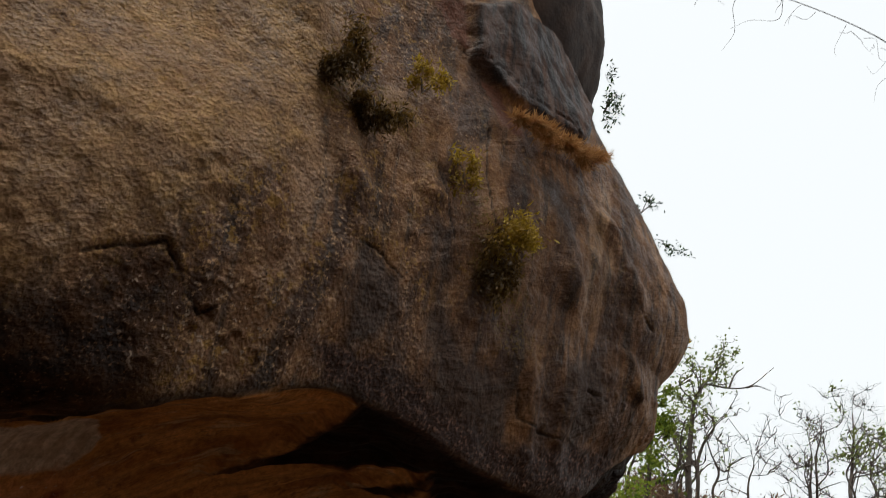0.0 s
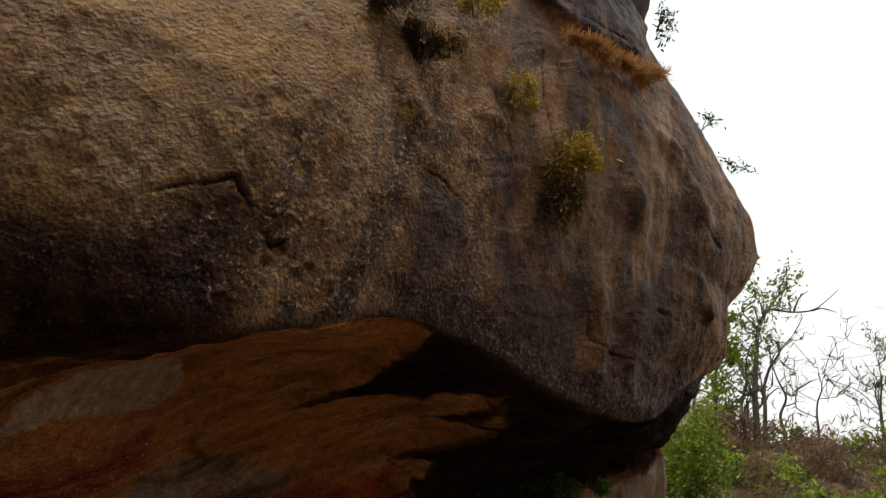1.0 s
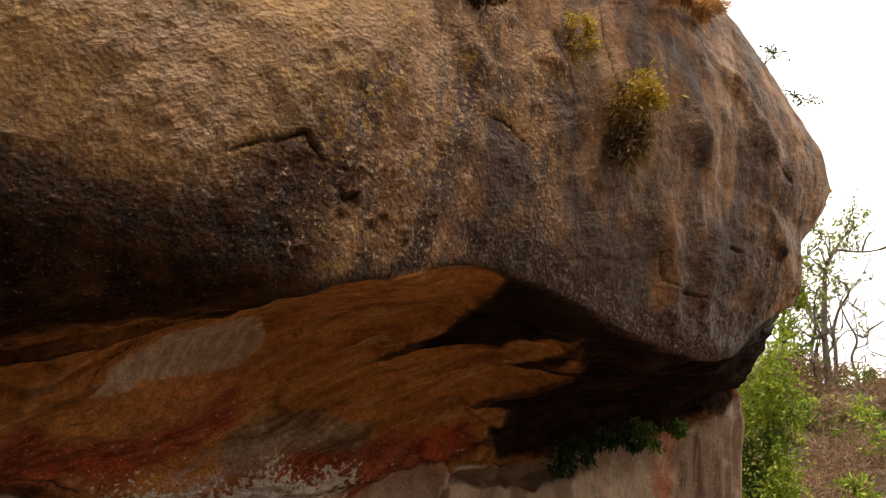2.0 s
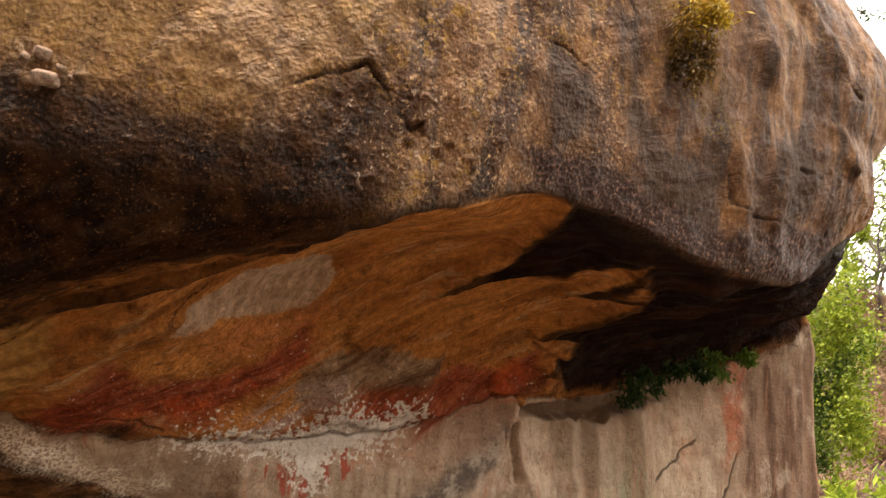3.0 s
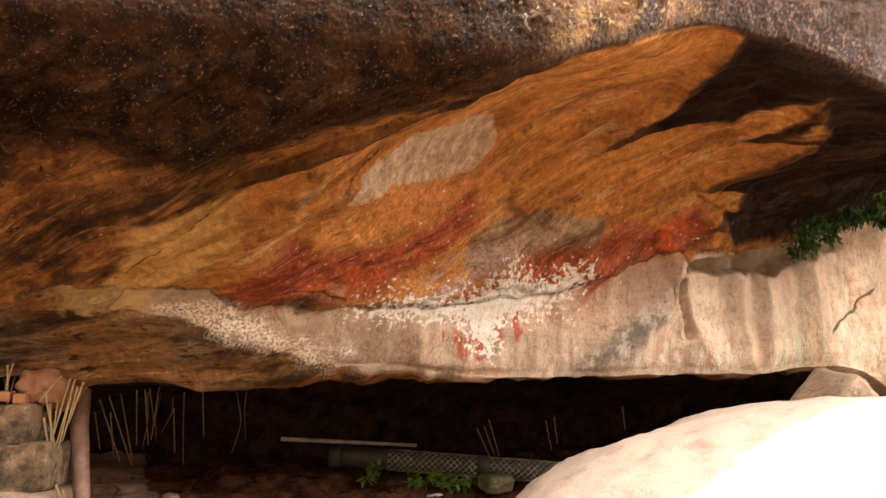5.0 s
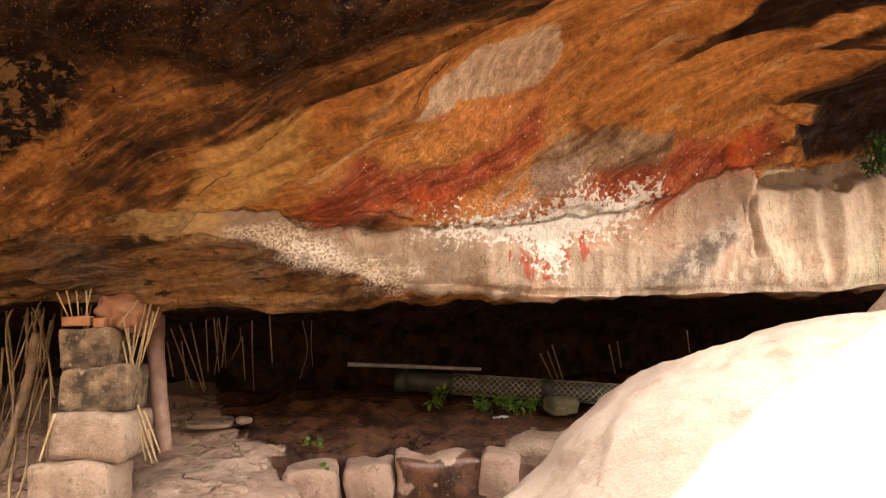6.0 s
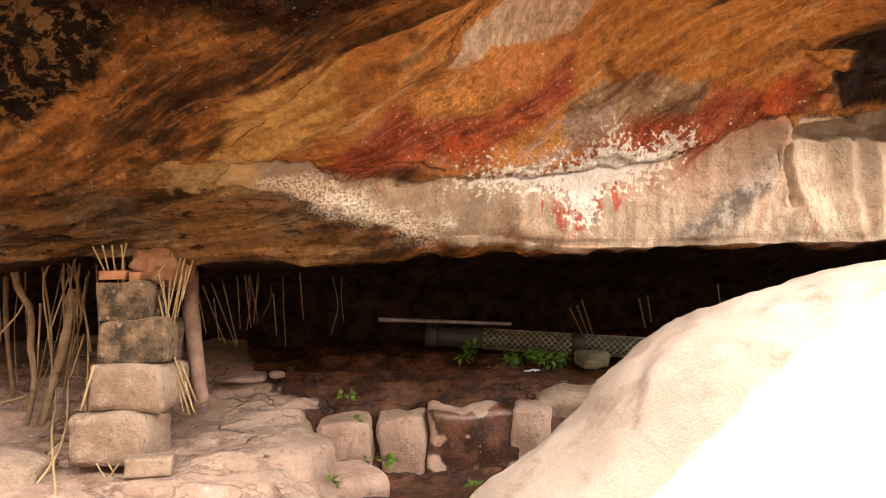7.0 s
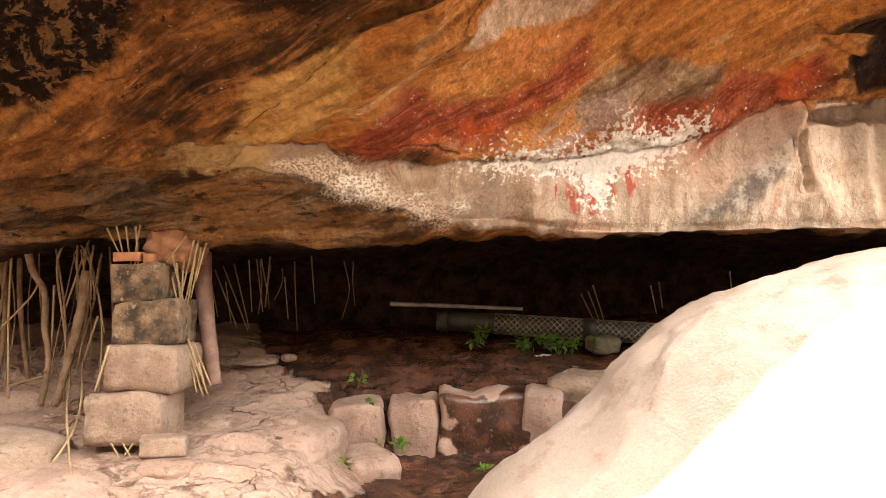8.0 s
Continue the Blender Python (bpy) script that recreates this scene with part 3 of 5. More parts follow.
    # pale foot of the wall
    pale = m.mix(m.ramp(m.noise(2.6, 6, 0.6, m.stretched(2.0, 1, 0.22, (0, 6, 0)), 0.5), 0.36, 0.6), (0.5, 0.4, 0.3), (0.37, 0.27, 0.195))
    pale = m.mix(m.ramp(m.noise(1.7, 5, 0.6), 0.48, 0.64, 0, 0.8), pale, (0.5, 0.33, 0.235))
    pale = m.mix(m.ramp(m.noise(2.4, 6, 0.65, m.stretched(1.8, 1, 0.35)), 0.55, 0.68, 0, 0.8), pale, (0.24, 0.17, 0.115))
    pale = m.mix(m.ramp(m.noise(3.0, 5, 0.6, m.stretched(2.4, 1, 0.4)), 0.6, 0.68, 0, 0.5), pale, (0.5, 0.17, 0.09))
    pale = m.mix(mask("wallgrey", 0.1, 0.04), pale, m.mix(edge, (0.25, 0.16, 0.115), (0.45, 0.33, 0.25)))
    pale = m.mix(m.math("MULTIPLY", mask("greenwall", 0.16, 0.06), m.ramp(runs, 0.4, 0.6)), pale, (0.3, 0.3, 0.2))
    pale = m.mix(mask("pinkwall", 0.1, 0.03), pale, (0.42, 0.15, 0.085))
    pale = m.mix(mask("wallend", 0.16, 0.08), pale, m.mix(m.ramp(runs, 0.4, 0.6), (0.14, 0.085, 0.06), (0.3, 0.2, 0.145)))
    veins = m.math("ABSOLUTE", m.math("SUBTRACT", m.noise(4.5, 6, 0.6, m.stretched(1.1, 1, 0.9)), 0.5))
    pale = m.mix(m.ramp(veins, 0.007, 0.0, 0, 0.6), pale, (0.15, 0.095, 0.065))
    pale = m.mix(m.ramp(m.noise(2.6, 8, 0.7, m.stretched(1.5, 1, 0.6)), 0.55, 0.64, 0, 0.55), pale, (0.62, 0.52, 0.41))
    pale = m.mix(m.ramp(m.noise(7, 6, 0.65, m.stretched(2.2, 1, 0.25)), 0.56, 0.68, 0, 0.4), pale, (0.5, 0.25, 0.16))
    pale = m.mix(m.ramp(m.noise(11, 7, 0.7), 0.58, 0.68, 0, 0.4), pale, (0.2, 0.14, 0.1))
    seams = m.math("ABSOLUTE", m.math("SUBTRACT", m.noise(2.4, 7, 0.62, m.stretched(1.7, 1, 0.4, (0, -12, 0)), 0.6), 0.47))
    pale = m.mix(m.ramp(seams, 0.01, 0.0, 0, 0.6), pale, (0.17, 0.11, 0.075))
    pale = m.mix(m.ramp(m.noise(1.1, 6, 0.65), 0.47, 0.6, 0, 0.75), pale, (0.3, 0.225, 0.165))
    col = m.mix(mask("pale", 0.045, 0.012), col, pale)
    col = m.mix(mask("cream", 0.22, 0.05), col, m.mix(edge, (0.4, 0.25, 0.1), (0.58, 0.42, 0.22)))
    paint = m.mix(m.ramp(threads, 0.38, 0.62), (0.19, 0.036, 0.017), (0.42, 0.105, 0.055))
    paint = m.mix(m.ramp(m.noise(2.1, 5, 0.6), 0.5, 0.62), paint, (0.55, 0.11, 0.04))
    col = m.mix(m.math("MULTIPLY", mask("red", 0.2, 0.08, bedded), m.ramp(threads, 0.74, 0.52, 0.35, 0.95)), col, paint)
    pale_lines = m.math("MULTIPLY", m.ramp(m.attribute("red"), -0.22, 0.0), m.ramp(scratch, 0.008, 0.0, 0, 0.5))
    col = m.mix(m.math("MULTIPLY", pale_lines, m.ramp(m.noise(3.3, 4), 0.45, 0.6)), col, (0.5, 0.36, 0.28))
    col = m.mix(m.math("MULTIPLY", mask("strips", 0.1, 0.02), m.ramp(m.noise(6, 3, 0.5, m.stretched(3, 1, 0.4)), 0.47, 0.55)), col, (0.42, 0.11, 0.07))
    col = m.mix(m.math("MULTIPLY", mask("grey", 0.1, 0.05), m.ramp(edge, 0.2, 0.45)), col, m.mix(m.ramp(m.noise(9, 6, 0.7), 0.45, 0.62), (0.13, 0.105, 0.088), (0.4, 0.335, 0.27)))
    # splashed lime wash
    splash = m.math("ADD", m.attribute("white"), m.math("MULTIPLY", m.math("SUBTRACT", m.noise(26, 5, 0.7), 0.52), 0.8))
    col = m.mix(m.ramp(splash, -0.006, 0.006), col, m.mix(edge, (0.6, 0.55, 0.47), (0.8, 0.77, 0.72)))
    # white paint specks mixed with painted glints; gleam paints in the rock's sparkle
    drops_and_glints = m.math("MULTIPLY", m.ramp(m.attribute("red"), -0.3, 0.05), m.ramp(m.noise(40, 3), 0.67, 0.69))
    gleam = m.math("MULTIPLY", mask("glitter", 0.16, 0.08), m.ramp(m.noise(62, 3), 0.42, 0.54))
    col = m.mix(m.math("MAXIMUM", drops_and_glints, gleam), col, (0.82, 0.77, 0.66))
    col = m.mix(m.ramp(m.attribute("crack"), 0.009, 0.001, 0, 0.8), col, (0.02, 0.012, 0.008))
    # shade inside the cave, put into the rock colour
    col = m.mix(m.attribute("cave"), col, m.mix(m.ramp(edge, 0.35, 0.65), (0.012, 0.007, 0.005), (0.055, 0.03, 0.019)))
    worn = m.ramp(m.noise(21, 9, 0.75), 0.3, 0.7)
    col = m.mix(1.0, col, m.mix(m.math("MULTIPLY", mask("pale"), 0.6), m.mix(worn, (0.7, 0.68, 0.66), (1.32, 1.3, 1.28)), (1.0, 1.0, 1.0)), "MULTIPLY")
    height = m.math("ADD", m.math("MULTIPLY", edge, 1.0), m.math("MULTIPLY", m.math("MULTIPLY", grit, coarse), 0.5))
    height = m.math("ADD", height, m.math("MULTIPLY", m.math("MULTIPLY", flakes, m.math("MULTIPLY", coarse, m.attribute("face"))), 0.3))
    height = m.math("ADD", height, m.math("MULTIPLY", bedded, 0.8))
    height = m.math("MULTIPLY", height, m.math("SUBTRACT", 1.0, m.math("MULTIPLY", mask("pale"), 0.68)))
    height = m.math("MULTIPLY", height, m.math("SUBTRACT", 1.0, m.math("MULTIPLY", m.attribute("face"), 0.35)))
    gloss = m.ramp(m.noise(5, 4), 0.4, 0.65, 0.7, 1.0)
    gloss = m.math("SUBTRACT", gloss, m.math("MULTIPLY", m.attribute("face"), 0.22))
    shine = m.math("ADD", 0.1, m.math("MULTIPLY", m.math("MULTIPLY", m.attribute("face"), m.ramp(m.noise(1.7, 4), 0.4, 0.6, 0.3, 1.0)), 0.1))
    return m.set(color=col, rough=gloss, spec=shine, normal=m.bump(height, 1.0, 0.055)).mat


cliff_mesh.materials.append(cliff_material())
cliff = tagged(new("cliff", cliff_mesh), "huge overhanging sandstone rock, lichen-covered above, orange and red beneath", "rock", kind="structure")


# ---- ground ----
def graded(lo, hi, step, far, growth=1.1):
    mid = np.arange(lo, hi + step / 2, step)
    outs = [step * 2]
    while sum(outs) < far:
        outs.append(outs[-1] * growth)
    d = np.cumsum(outs)
    return np.concatenate([(lo - d)[::-1], mid, hi + d])


def ground_height(x, y):
    """The ledge before the cave, the cave's floor, the hillside beyond and an added, unseen rise behind."""
    west = smooth(-0.45, -1.0, x)
    shelf = np.interp(y, (2.0, 3.4, 4.3, 4.8, 5.3, 5.9, 6.3, 6.8, 7.5, 9.0), (-0.05, 0.05, 0.2, 0.38, 0.46, 0.6, 0.77, 0.93, 1.03, 1.1))
    channel = np.interp(y, (2.0, 4.0, 5.0, 5.8, 5.98, 6.15, 6.4, 6.8, 7.5, 9.0), (-0.1, -0.02, 0.06, 0.14, 0.2, 0.6, 0.77, 0.93, 1.03, 1.1))
    h = west * shelf + (1 - west) * channel
    q = np.stack([np.ravel(x), np.ravel(y), 0 * np.ravel(x)], 1)
    bench = h + (0.05 * fbm(q * 1.7, 3, 91)).reshape(np.shape(h))
    tread = np.floor(bench / 0.075)
    stepped = (tread + smooth(0.6, 1.0, bench / 0.075 - tread)) * 0.075
    dry = 0.25 + 0.6 * west
    h = stepped * dry + bench * (1 - dry)
    near = smooth(1.5, 3.2, y) * smooth(5.5, 4.0, x)
    h = h * near + (1 - near) * -0.05
    # hillside to the east and north
    r = np.hypot(x - 1, y)
    hill = 0.52 * np.clip(y - 6.5 + 0.25 * (x - 6), 0, 12 + 0.03 * np.clip(y, 0, 200)) * smooth(4.9, 6.0, x)
    # unseen rise to south and west, added to block low skylight
    back = 0.85 * np.clip(-y - 5 + 0.3 * np.clip(-x - 6, 0, 40), 0, 32) + 0.9 * np.clip(-x - 9, 0, 40) * smooth(4, 0, y)
    return h + hill * smooth(6, 10, r) + back


gx, gy = graded(-4.5, 6.0, 0.035, 1500), graded(1.0, 8.5, 0.035, 1500)
GX, GY = np.meshgrid(gx, gy, indexing="ij")
g = np.stack([GX.ravel(), GY.ravel(), ground_height(GX, GY).ravel()], 1)
flat = g * (1, 1, 0)
rough = smooth(60, 12, np.hypot(g[:, 0], g[:, 1]))
steps = fbm(flat * 1.1, 4, 61, ridged=True)
g[:, 2] += rough * (0.05 * fbm(flat * 1.3, 4, 63) + 0.03 * steps + 0.02 * fbm(flat * 7, 3, 67) + 0.012 * fbm(flat * 19, 2, 68, ridged=True))
ground_mesh = mesh_of("ground", g, grid_quads(len(gx), len(gy)))
shade_smooth(ground_mesh)
gxy = g[:, :2]
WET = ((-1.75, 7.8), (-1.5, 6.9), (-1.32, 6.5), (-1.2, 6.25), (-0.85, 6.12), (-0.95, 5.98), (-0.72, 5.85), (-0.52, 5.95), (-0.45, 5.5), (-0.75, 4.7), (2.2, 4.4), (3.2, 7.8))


def within(q, outline):
    o = np.array(outline)
    dist, odd = np.full(len(q), 9.0), np.zeros(len(q), bool)
    for a, b in zip(o, np.roll(o, -1, 0)):
        dist = np.minimum(dist, segment_distance(q, a, b))
        cross = (a[1] > q[:, 1]) != (b[1] > q[:, 1])
        odd ^= cross & (q[:, 0] < (b[0] - a[0]) * (q[:, 1] - a[1]) / (b[1] - a[1] + 1e-12) + a[0])
    return np.clip(np.where(odd, dist, -dist), -1, 1)


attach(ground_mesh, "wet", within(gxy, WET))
# soil before the ledge is unseen, added dark to weaken bounced light
attach(ground_mesh, "soil", np.maximum(smooth(3.7, 3.2, g[:, 1] + 0.25 * fbm(flat, 3, 69)), smooth(5.2, 6.2, g[:, 0])))
attach(ground_mesh, "hill", np.maximum(smooth(6.0, 9.0, np.hypot(g[:, 0], g[:, 1])) * smooth(4.5, 6, g[:, 0]), smooth(9, 14, np.hypot(g[:, 0], g[:, 1]))))


def ground_material():
    m = Nodes("ledge_rock")
    edge, grit = m.noise(5, 8, 0.65), m.noise(45, 4, 0.6)
    rock = m.mix(m.ramp(m.noise(1.4, 6), 0.35, 0.65), (0.3, 0.185, 0.135), (0.42, 0.285, 0.215))
    rock = m.mix(m.ramp(m.noise(4.2, 6), 0.54, 0.7), rock, (0.2, 0.115, 0.08))
    rock = m.mix(m.ramp(m.noise(13, 5), 0.58, 0.72), rock, (0.46, 0.37, 0.3))
    veins = m.math("ABSOLUTE", m.math("SUBTRACT", m.noise(3.2, 7, 0.6, m.stretched(0.7, 1.6, 1.0)), 0.5))
    rock = m.mix(m.ramp(veins, 0.008, 0.0, 0, 0.5), rock, (0.13, 0.075, 0.05))
    rock = m.mix(m.ramp(m.noise(24, 7, 0.75), 0.55, 0.66, 0, 0.6), rock, (0.17, 0.1, 0.07))
    bent = m.tree.nodes.new("ShaderNodeVectorMath")
    bent.operation = "ADD"
    m.put(bent.inputs[0], m.stretched(0.8, 1.5, 0.8))
    wander = m.tree.nodes.new("ShaderNodeTexNoise")
    wander.inputs["Scale"].default_value, wander.inputs["Detail"].default_value = 2.2, 5
    m.put(wander.inputs["Vector"], m.coord)
    m.put(bent.inputs[1], wander.outputs["Color"])
    joint = m.math("ADD", m.voronoi(1.7, bent.outputs[0], "DISTANCE_TO_EDGE"), m.ramp(m.noise(1.9, 3), 0.42, 0.6, 0.0, 0.06))
    rock = m.mix(m.ramp(joint, 0.022, 0.004, 0, 0.75), rock, (0.085, 0.05, 0.034))
    soil = m.mix(m.ramp(edge, 0.35, 0.65), (0.03, 0.02, 0.012), (0.07, 0.046, 0.028))
    litter = m.mix(m.ramp(m.noise(0.9, 7, 0.7), 0.4, 0.65), (0.06, 0.036, 0.02), (0.2, 0.125, 0.075))
    litter = m.mix(m.ramp(m.noise(5, 6, 0.7), 0.5, 0.6), litter, (0.05, 0.032, 0.02))
    col = m.mix(m.attribute("soil"), rock, soil)
    col = m.mix(m.attribute("hill"), col, litter)
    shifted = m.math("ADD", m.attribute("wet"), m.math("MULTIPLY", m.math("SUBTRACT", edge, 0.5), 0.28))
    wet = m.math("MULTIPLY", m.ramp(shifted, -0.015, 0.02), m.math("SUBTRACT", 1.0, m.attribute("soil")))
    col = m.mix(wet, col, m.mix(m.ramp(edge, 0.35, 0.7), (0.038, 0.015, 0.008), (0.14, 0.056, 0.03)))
    height = m.math("ADD", m.math("ADD", edge, m.math("MULTIPLY", m.ramp(veins, 0.0, 0.02), 0.25)), m.math("MULTIPLY", grit, 0.4))
    height = m.math("ADD", height, m.math("MULTIPLY", m.ramp(joint, 0.0, 0.03), 0.6))
    return m.set(color=col, rough=m.math("SUBTRACT", 0.88, m.math("MULTIPLY", wet, 0.62)), spec=0.35, normal=m.bump(height, 1.0, 0.05)).mat


ground_mat = ground_material()
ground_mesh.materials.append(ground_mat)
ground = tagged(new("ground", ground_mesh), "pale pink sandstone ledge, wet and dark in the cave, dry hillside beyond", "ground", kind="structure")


# ---- the pale boulder before the cave ----
def lump(name, size, seed, segments=96, amp=0.12, freq=1.2, fine=0.01, power=2.6, turn=0.0):
    """A rounded rock as a mesh: a superellipsoid with relief."""
    nu, nv = segments * 2, segments
    a = np.linspace(0, 2 * math.pi, nu, endpoint=False)
    b = np.linspace(-math.pi / 2, math.pi / 2, nv)
    A, B = np.meshgrid(a, b, indexing="ij")
    d = np.stack([np.cos(A) * np.cos(B), np.sin(A) * np.cos(B), np.sin(B)], -1).reshape(-1, 3)
    r = 1 / (np.abs(d) ** power).sum(1) ** (1 / power)
    q = d * r[:, None]
    q = q * (1 + amp * fbm(q * freq + seed * 3.7, 4, seed))[:, None] * np.array(size)
    q += d * (fine * fbm(q * 9 + seed, 3, seed + 5))[:, None]
    k = np.arange(nu * nv).reshape(nu, nv)
    k2 = np.roll(k, -1, 0)
    quads = np.stack([k[:, :-1], k2[:, :-1], k2[:, 1:], k[:, 1:]], -1).reshape(-1, 4)
    me = mesh_of(name, q, quads)
    shade_smooth(me)
    return me


boulder_mat = mottled("boulder_rock", (0.31, 0.235, 0.185), (0.38, 0.295, 0.24), 1.6, 0.9, 0.8, 0.03, 70, c=(0.26, 0.18, 0.135))
me = lump("boulder", (2.46, 1.5, 1.68), 3, 170, 0.045, 1.6, 0.02, 1.9)
q = np.array([v.co[:] for v in me.vertices])
foot_out = smooth(0.85, 0.2, q[:, 2]) * smooth(-0.6, -1.6, q[:, 0])
q[:, 0] -= 0.34 * foot_out
brow = np.exp(-((q[:, 0] + 1.78) / 0.42) ** 2) * smooth(0.4, 1.0, q[:, 2])
q[:, 2] += 0.11 * brow
west_side = smooth(-0.9, -1.7, q[:, 0])
q[:, 0] += west_side * (0.018 * fbm(q * (2, 2, 5), 3, 205, ridged=True) + 0.02 * fbm(q * 11, 2, 207, ridged=True))
q += 0.006 * fbm(q * 16, 2, 209)[:, None]
me.vertices.foreach_set("co", q.astype(np.float32).ravel())
me.update()
me.materials.append(boulder_mat)
boulder = tagged(new("boulder", me), "large smooth pale sandstone boulder, part in full sun", "rock")
boulder.matrix_world = pose(2.87, 4.3, 0.02)


# ---- rocks by the cave ----
pink_mat = mottled("pink_sandstone", (0.27, 0.165, 0.12), (0.42, 0.28, 0.21), 5.0, 0.88, 0.9, 0.025, 50, c=(0.19, 0.11, 0.075), by_object=0.2)
lichen_mat = mottled("weathered_sandstone", (0.04, 0.026, 0.014), (0.26, 0.165, 0.095), 8.0, 0.92, 0.9, 0.025, 40, c=(0.33, 0.235, 0.15))
tan_mat = mottled("worn_sandstone", (0.25, 0.16, 0.108), (0.36, 0.25, 0.18), 6.0, 0.9, 0.9, 0.025, 45, c=(0.17, 0.125, 0.085))
brick_mat = mottled("fired_brick", (0.3, 0.11, 0.045), (0.42, 0.19, 0.09), 9.0, 0.9, 0.5, 0.006, 80)
clay_mat = mottled("dried_clay", (0.33, 0.15, 0.08), (0.42, 0.22, 0.13), 6.0, 0.95, 0.6, 0.02, 50)
dark_rock_mat = mottled("dark_rock", (0.022, 0.014, 0.011), (0.075, 0.045, 0.032), 2.4, 0.9, 0.6, 0.03, 30)
mossy_mat = mottled("mossy_stone", (0.05, 0.05, 0.02), (0.12, 0.09, 0.05), 6, 0.9, 0.6, 0.015, 60, c=(0.06, 0.09, 0.02))


def wet_block_material():
    m = Nodes("wet_sandstone")
    edge = m.noise(5.5, 7, 0.6)
    wet = m.ramp(m.noise(2.3, 4, 0.5), 0.44, 0.47)
    dry = m.mix(m.ramp(edge, 0.35, 0.65), (0.33, 0.21, 0.155), (0.45, 0.31, 0.24))
    damp = m.mix(m.ramp(edge, 0.4, 0.62), (0.035, 0.014, 0.008), (0.12, 0.05, 0.028))
    damp = m.mix(m.ramp(m.noise(50, 3), 0.6, 0.7, 0, 0.5), damp, (0.25, 0.2, 0.16))
    return m.set(color=m.mix(wet, dry, damp), rough=m.math("SUBTRACT", 0.85, m.math("MULTIPLY", wet, 0.5)), normal=m.bump(edge, 0.6, 0.03)).mat


wet_mat = wet_block_material()


def rock(name, label, category, size, place, mat, seed, turn=0.0, tilt=0.0, power=5.0, amp=0.06, group="", segments=40):
    me = lump(name, size, seed, segments, amp, 1.6, 0.012, power)
    me.materials.append(mat)
    ob = tagged(new(name, me), label, category, group)
    ob.matrix_world = pose(*place, tilt, 0, turn)
    return ob


ROW = "blocks along the ledge"


def hewn(name, label, category, size, place, mat, seed, turn=0.0, tilt=0.0, group="", lean=0.0):
    """A squarish split block with worn edges."""
    bm = block_mesh(*size, seed, min(size) * 0.1, 0.04)
    me = bpy.data.meshes.new(name)
    bm.to_mesh(me)
    bm.free()
    shade_smooth(me)
    me.materials.append(mat)
    ob = tagged(new(name, me), label, category, group)
    ob.matrix_world = pose(*place, tilt, lean, turn)
    return ob


def block_mesh(w, d, h, seed, bevel=0.03, rough=0.014):
    bm = bmesh.new()
    bmesh.ops.create_cube(bm, size=1)
    bmesh.ops.scale(bm, vec=(w, d, h), verts=bm.verts)
    bmesh.ops.bevel(bm, geom=bm.edges[:], offset=bevel, segments=2, affect="EDGES", profile=0.6)
    bmesh.ops.subdivide_edges(bm, edges=[e for e in bm.edges if e.calc_length() > 0.07], cuts=7, use_grid_fill=True)
    for vert in bm.verts:
        for f, k in ((4, 1.0), (13, 0.35)):
            q = vert.co * f + Vector((seed * 5.1, 0, seed))
            vert.co += Vector((noise.noise(q), noise.noise(q + Vector((9, 0, 0))), noise.noise(q + Vector((0, 9, 0))))) * rough * k
    return bm


hewn("rock_block", "split pale pink sandstone block at the ledge's edge", "rock", (0.33, 0.5, 0.48), (-0.19, 6.16, 0.36), pink_mat, 21, -4, 4, group=ROW, lean=-3)
hewn("rock_block", "broad wet brown sandstone block with dry pale patches", "rock", (0.86, 0.62, 0.5), (0.4, 6.22, 0.39), wet_mat, 22, 3, 3, group=ROW)
hewn("rock_block", "pale rounded sandstone block, wet on one side", "rock", (0.27, 0.5, 0.46), (0.72, 6.13, 0.42), pink_mat, 23, -6, 6, group=ROW, lean=7)
hewn("rock_block", "tall damp sandstone block beside the boulder", "rock", (0.5, 0.6, 0.5), (1.05, 6.4, 0.5), tan_mat, 25, -8, 12, group=ROW)
hewn("rock_block", "small pink sandstone block with a chipped corner", "rock", (0.36, 0.55, 0.36), (-0.63, 6.1, 0.39), pink_mat, 24, 6, 5, group=ROW)
rock("rock_slab", "low pink sandstone slab with a sharp edge", "rock", (0.2, 0.24, 0.13), (-0.53, 5.68, 0.16), pink_mat, 25, 30, 8, 4.0)
rock("rock_slab", "broad pink sandstone step of the ledge", "rock", (0.36, 0.4, 0.18), (-1.05, 5.5, 0.33), pink_mat, 26, -12, 4, 3.6, 0.1)
rock("rock_slab", "thin layered pink sandstone step", "rock", (0.5, 0.32, 0.1), (-1.35, 5.05, 0.32), pink_mat, 27, 8, 3, 3.2, 0.12)
rock("rock_slab", "flat grey slab lying beside the log", "rock", (0.17, 0.13, 0.02), (-1.42, 6.3, 0.82), tan_mat, 28, 20, 5, 3.0, 0.25)
rock("rock_slab", "rough grey-pink rock shelf under the wooden props", "rock", (0.75, 0.5, 0.2), (-3.0, 4.9, 0.36), tan_mat, 30, 10, 4, 3.0, 0.16)
rock("rock_slab", "broad low shelf of layered pink sandstone", "rock", (0.6, 0.4, 0.16), (-2.4, 4.55, 0.22), pink_mat, 31, -8, 5, 3.0, 0.16)
rock("stone", "round mossy stone below the pipe", "stone", (0.12, 0.1, 0.07), (1.25, 6.5, 0.93), mossy_mat, 32, 20, 8, 3.2, 0.25)
rock("stone", "small pale chip of stone on the wet floor", "stone", (0.06, 0.05, 0.025), (-1.17, 6.35, 0.84), tan_mat, 33, 15, 0, 3)
hewn("wedge_rock", "pale angular rock wedged between boulder and wall", "rock", (0.5, 0.4, 0.5), (3.45, 5.5, 1.5), tan_mat, 34, 20, 5, lean=38)
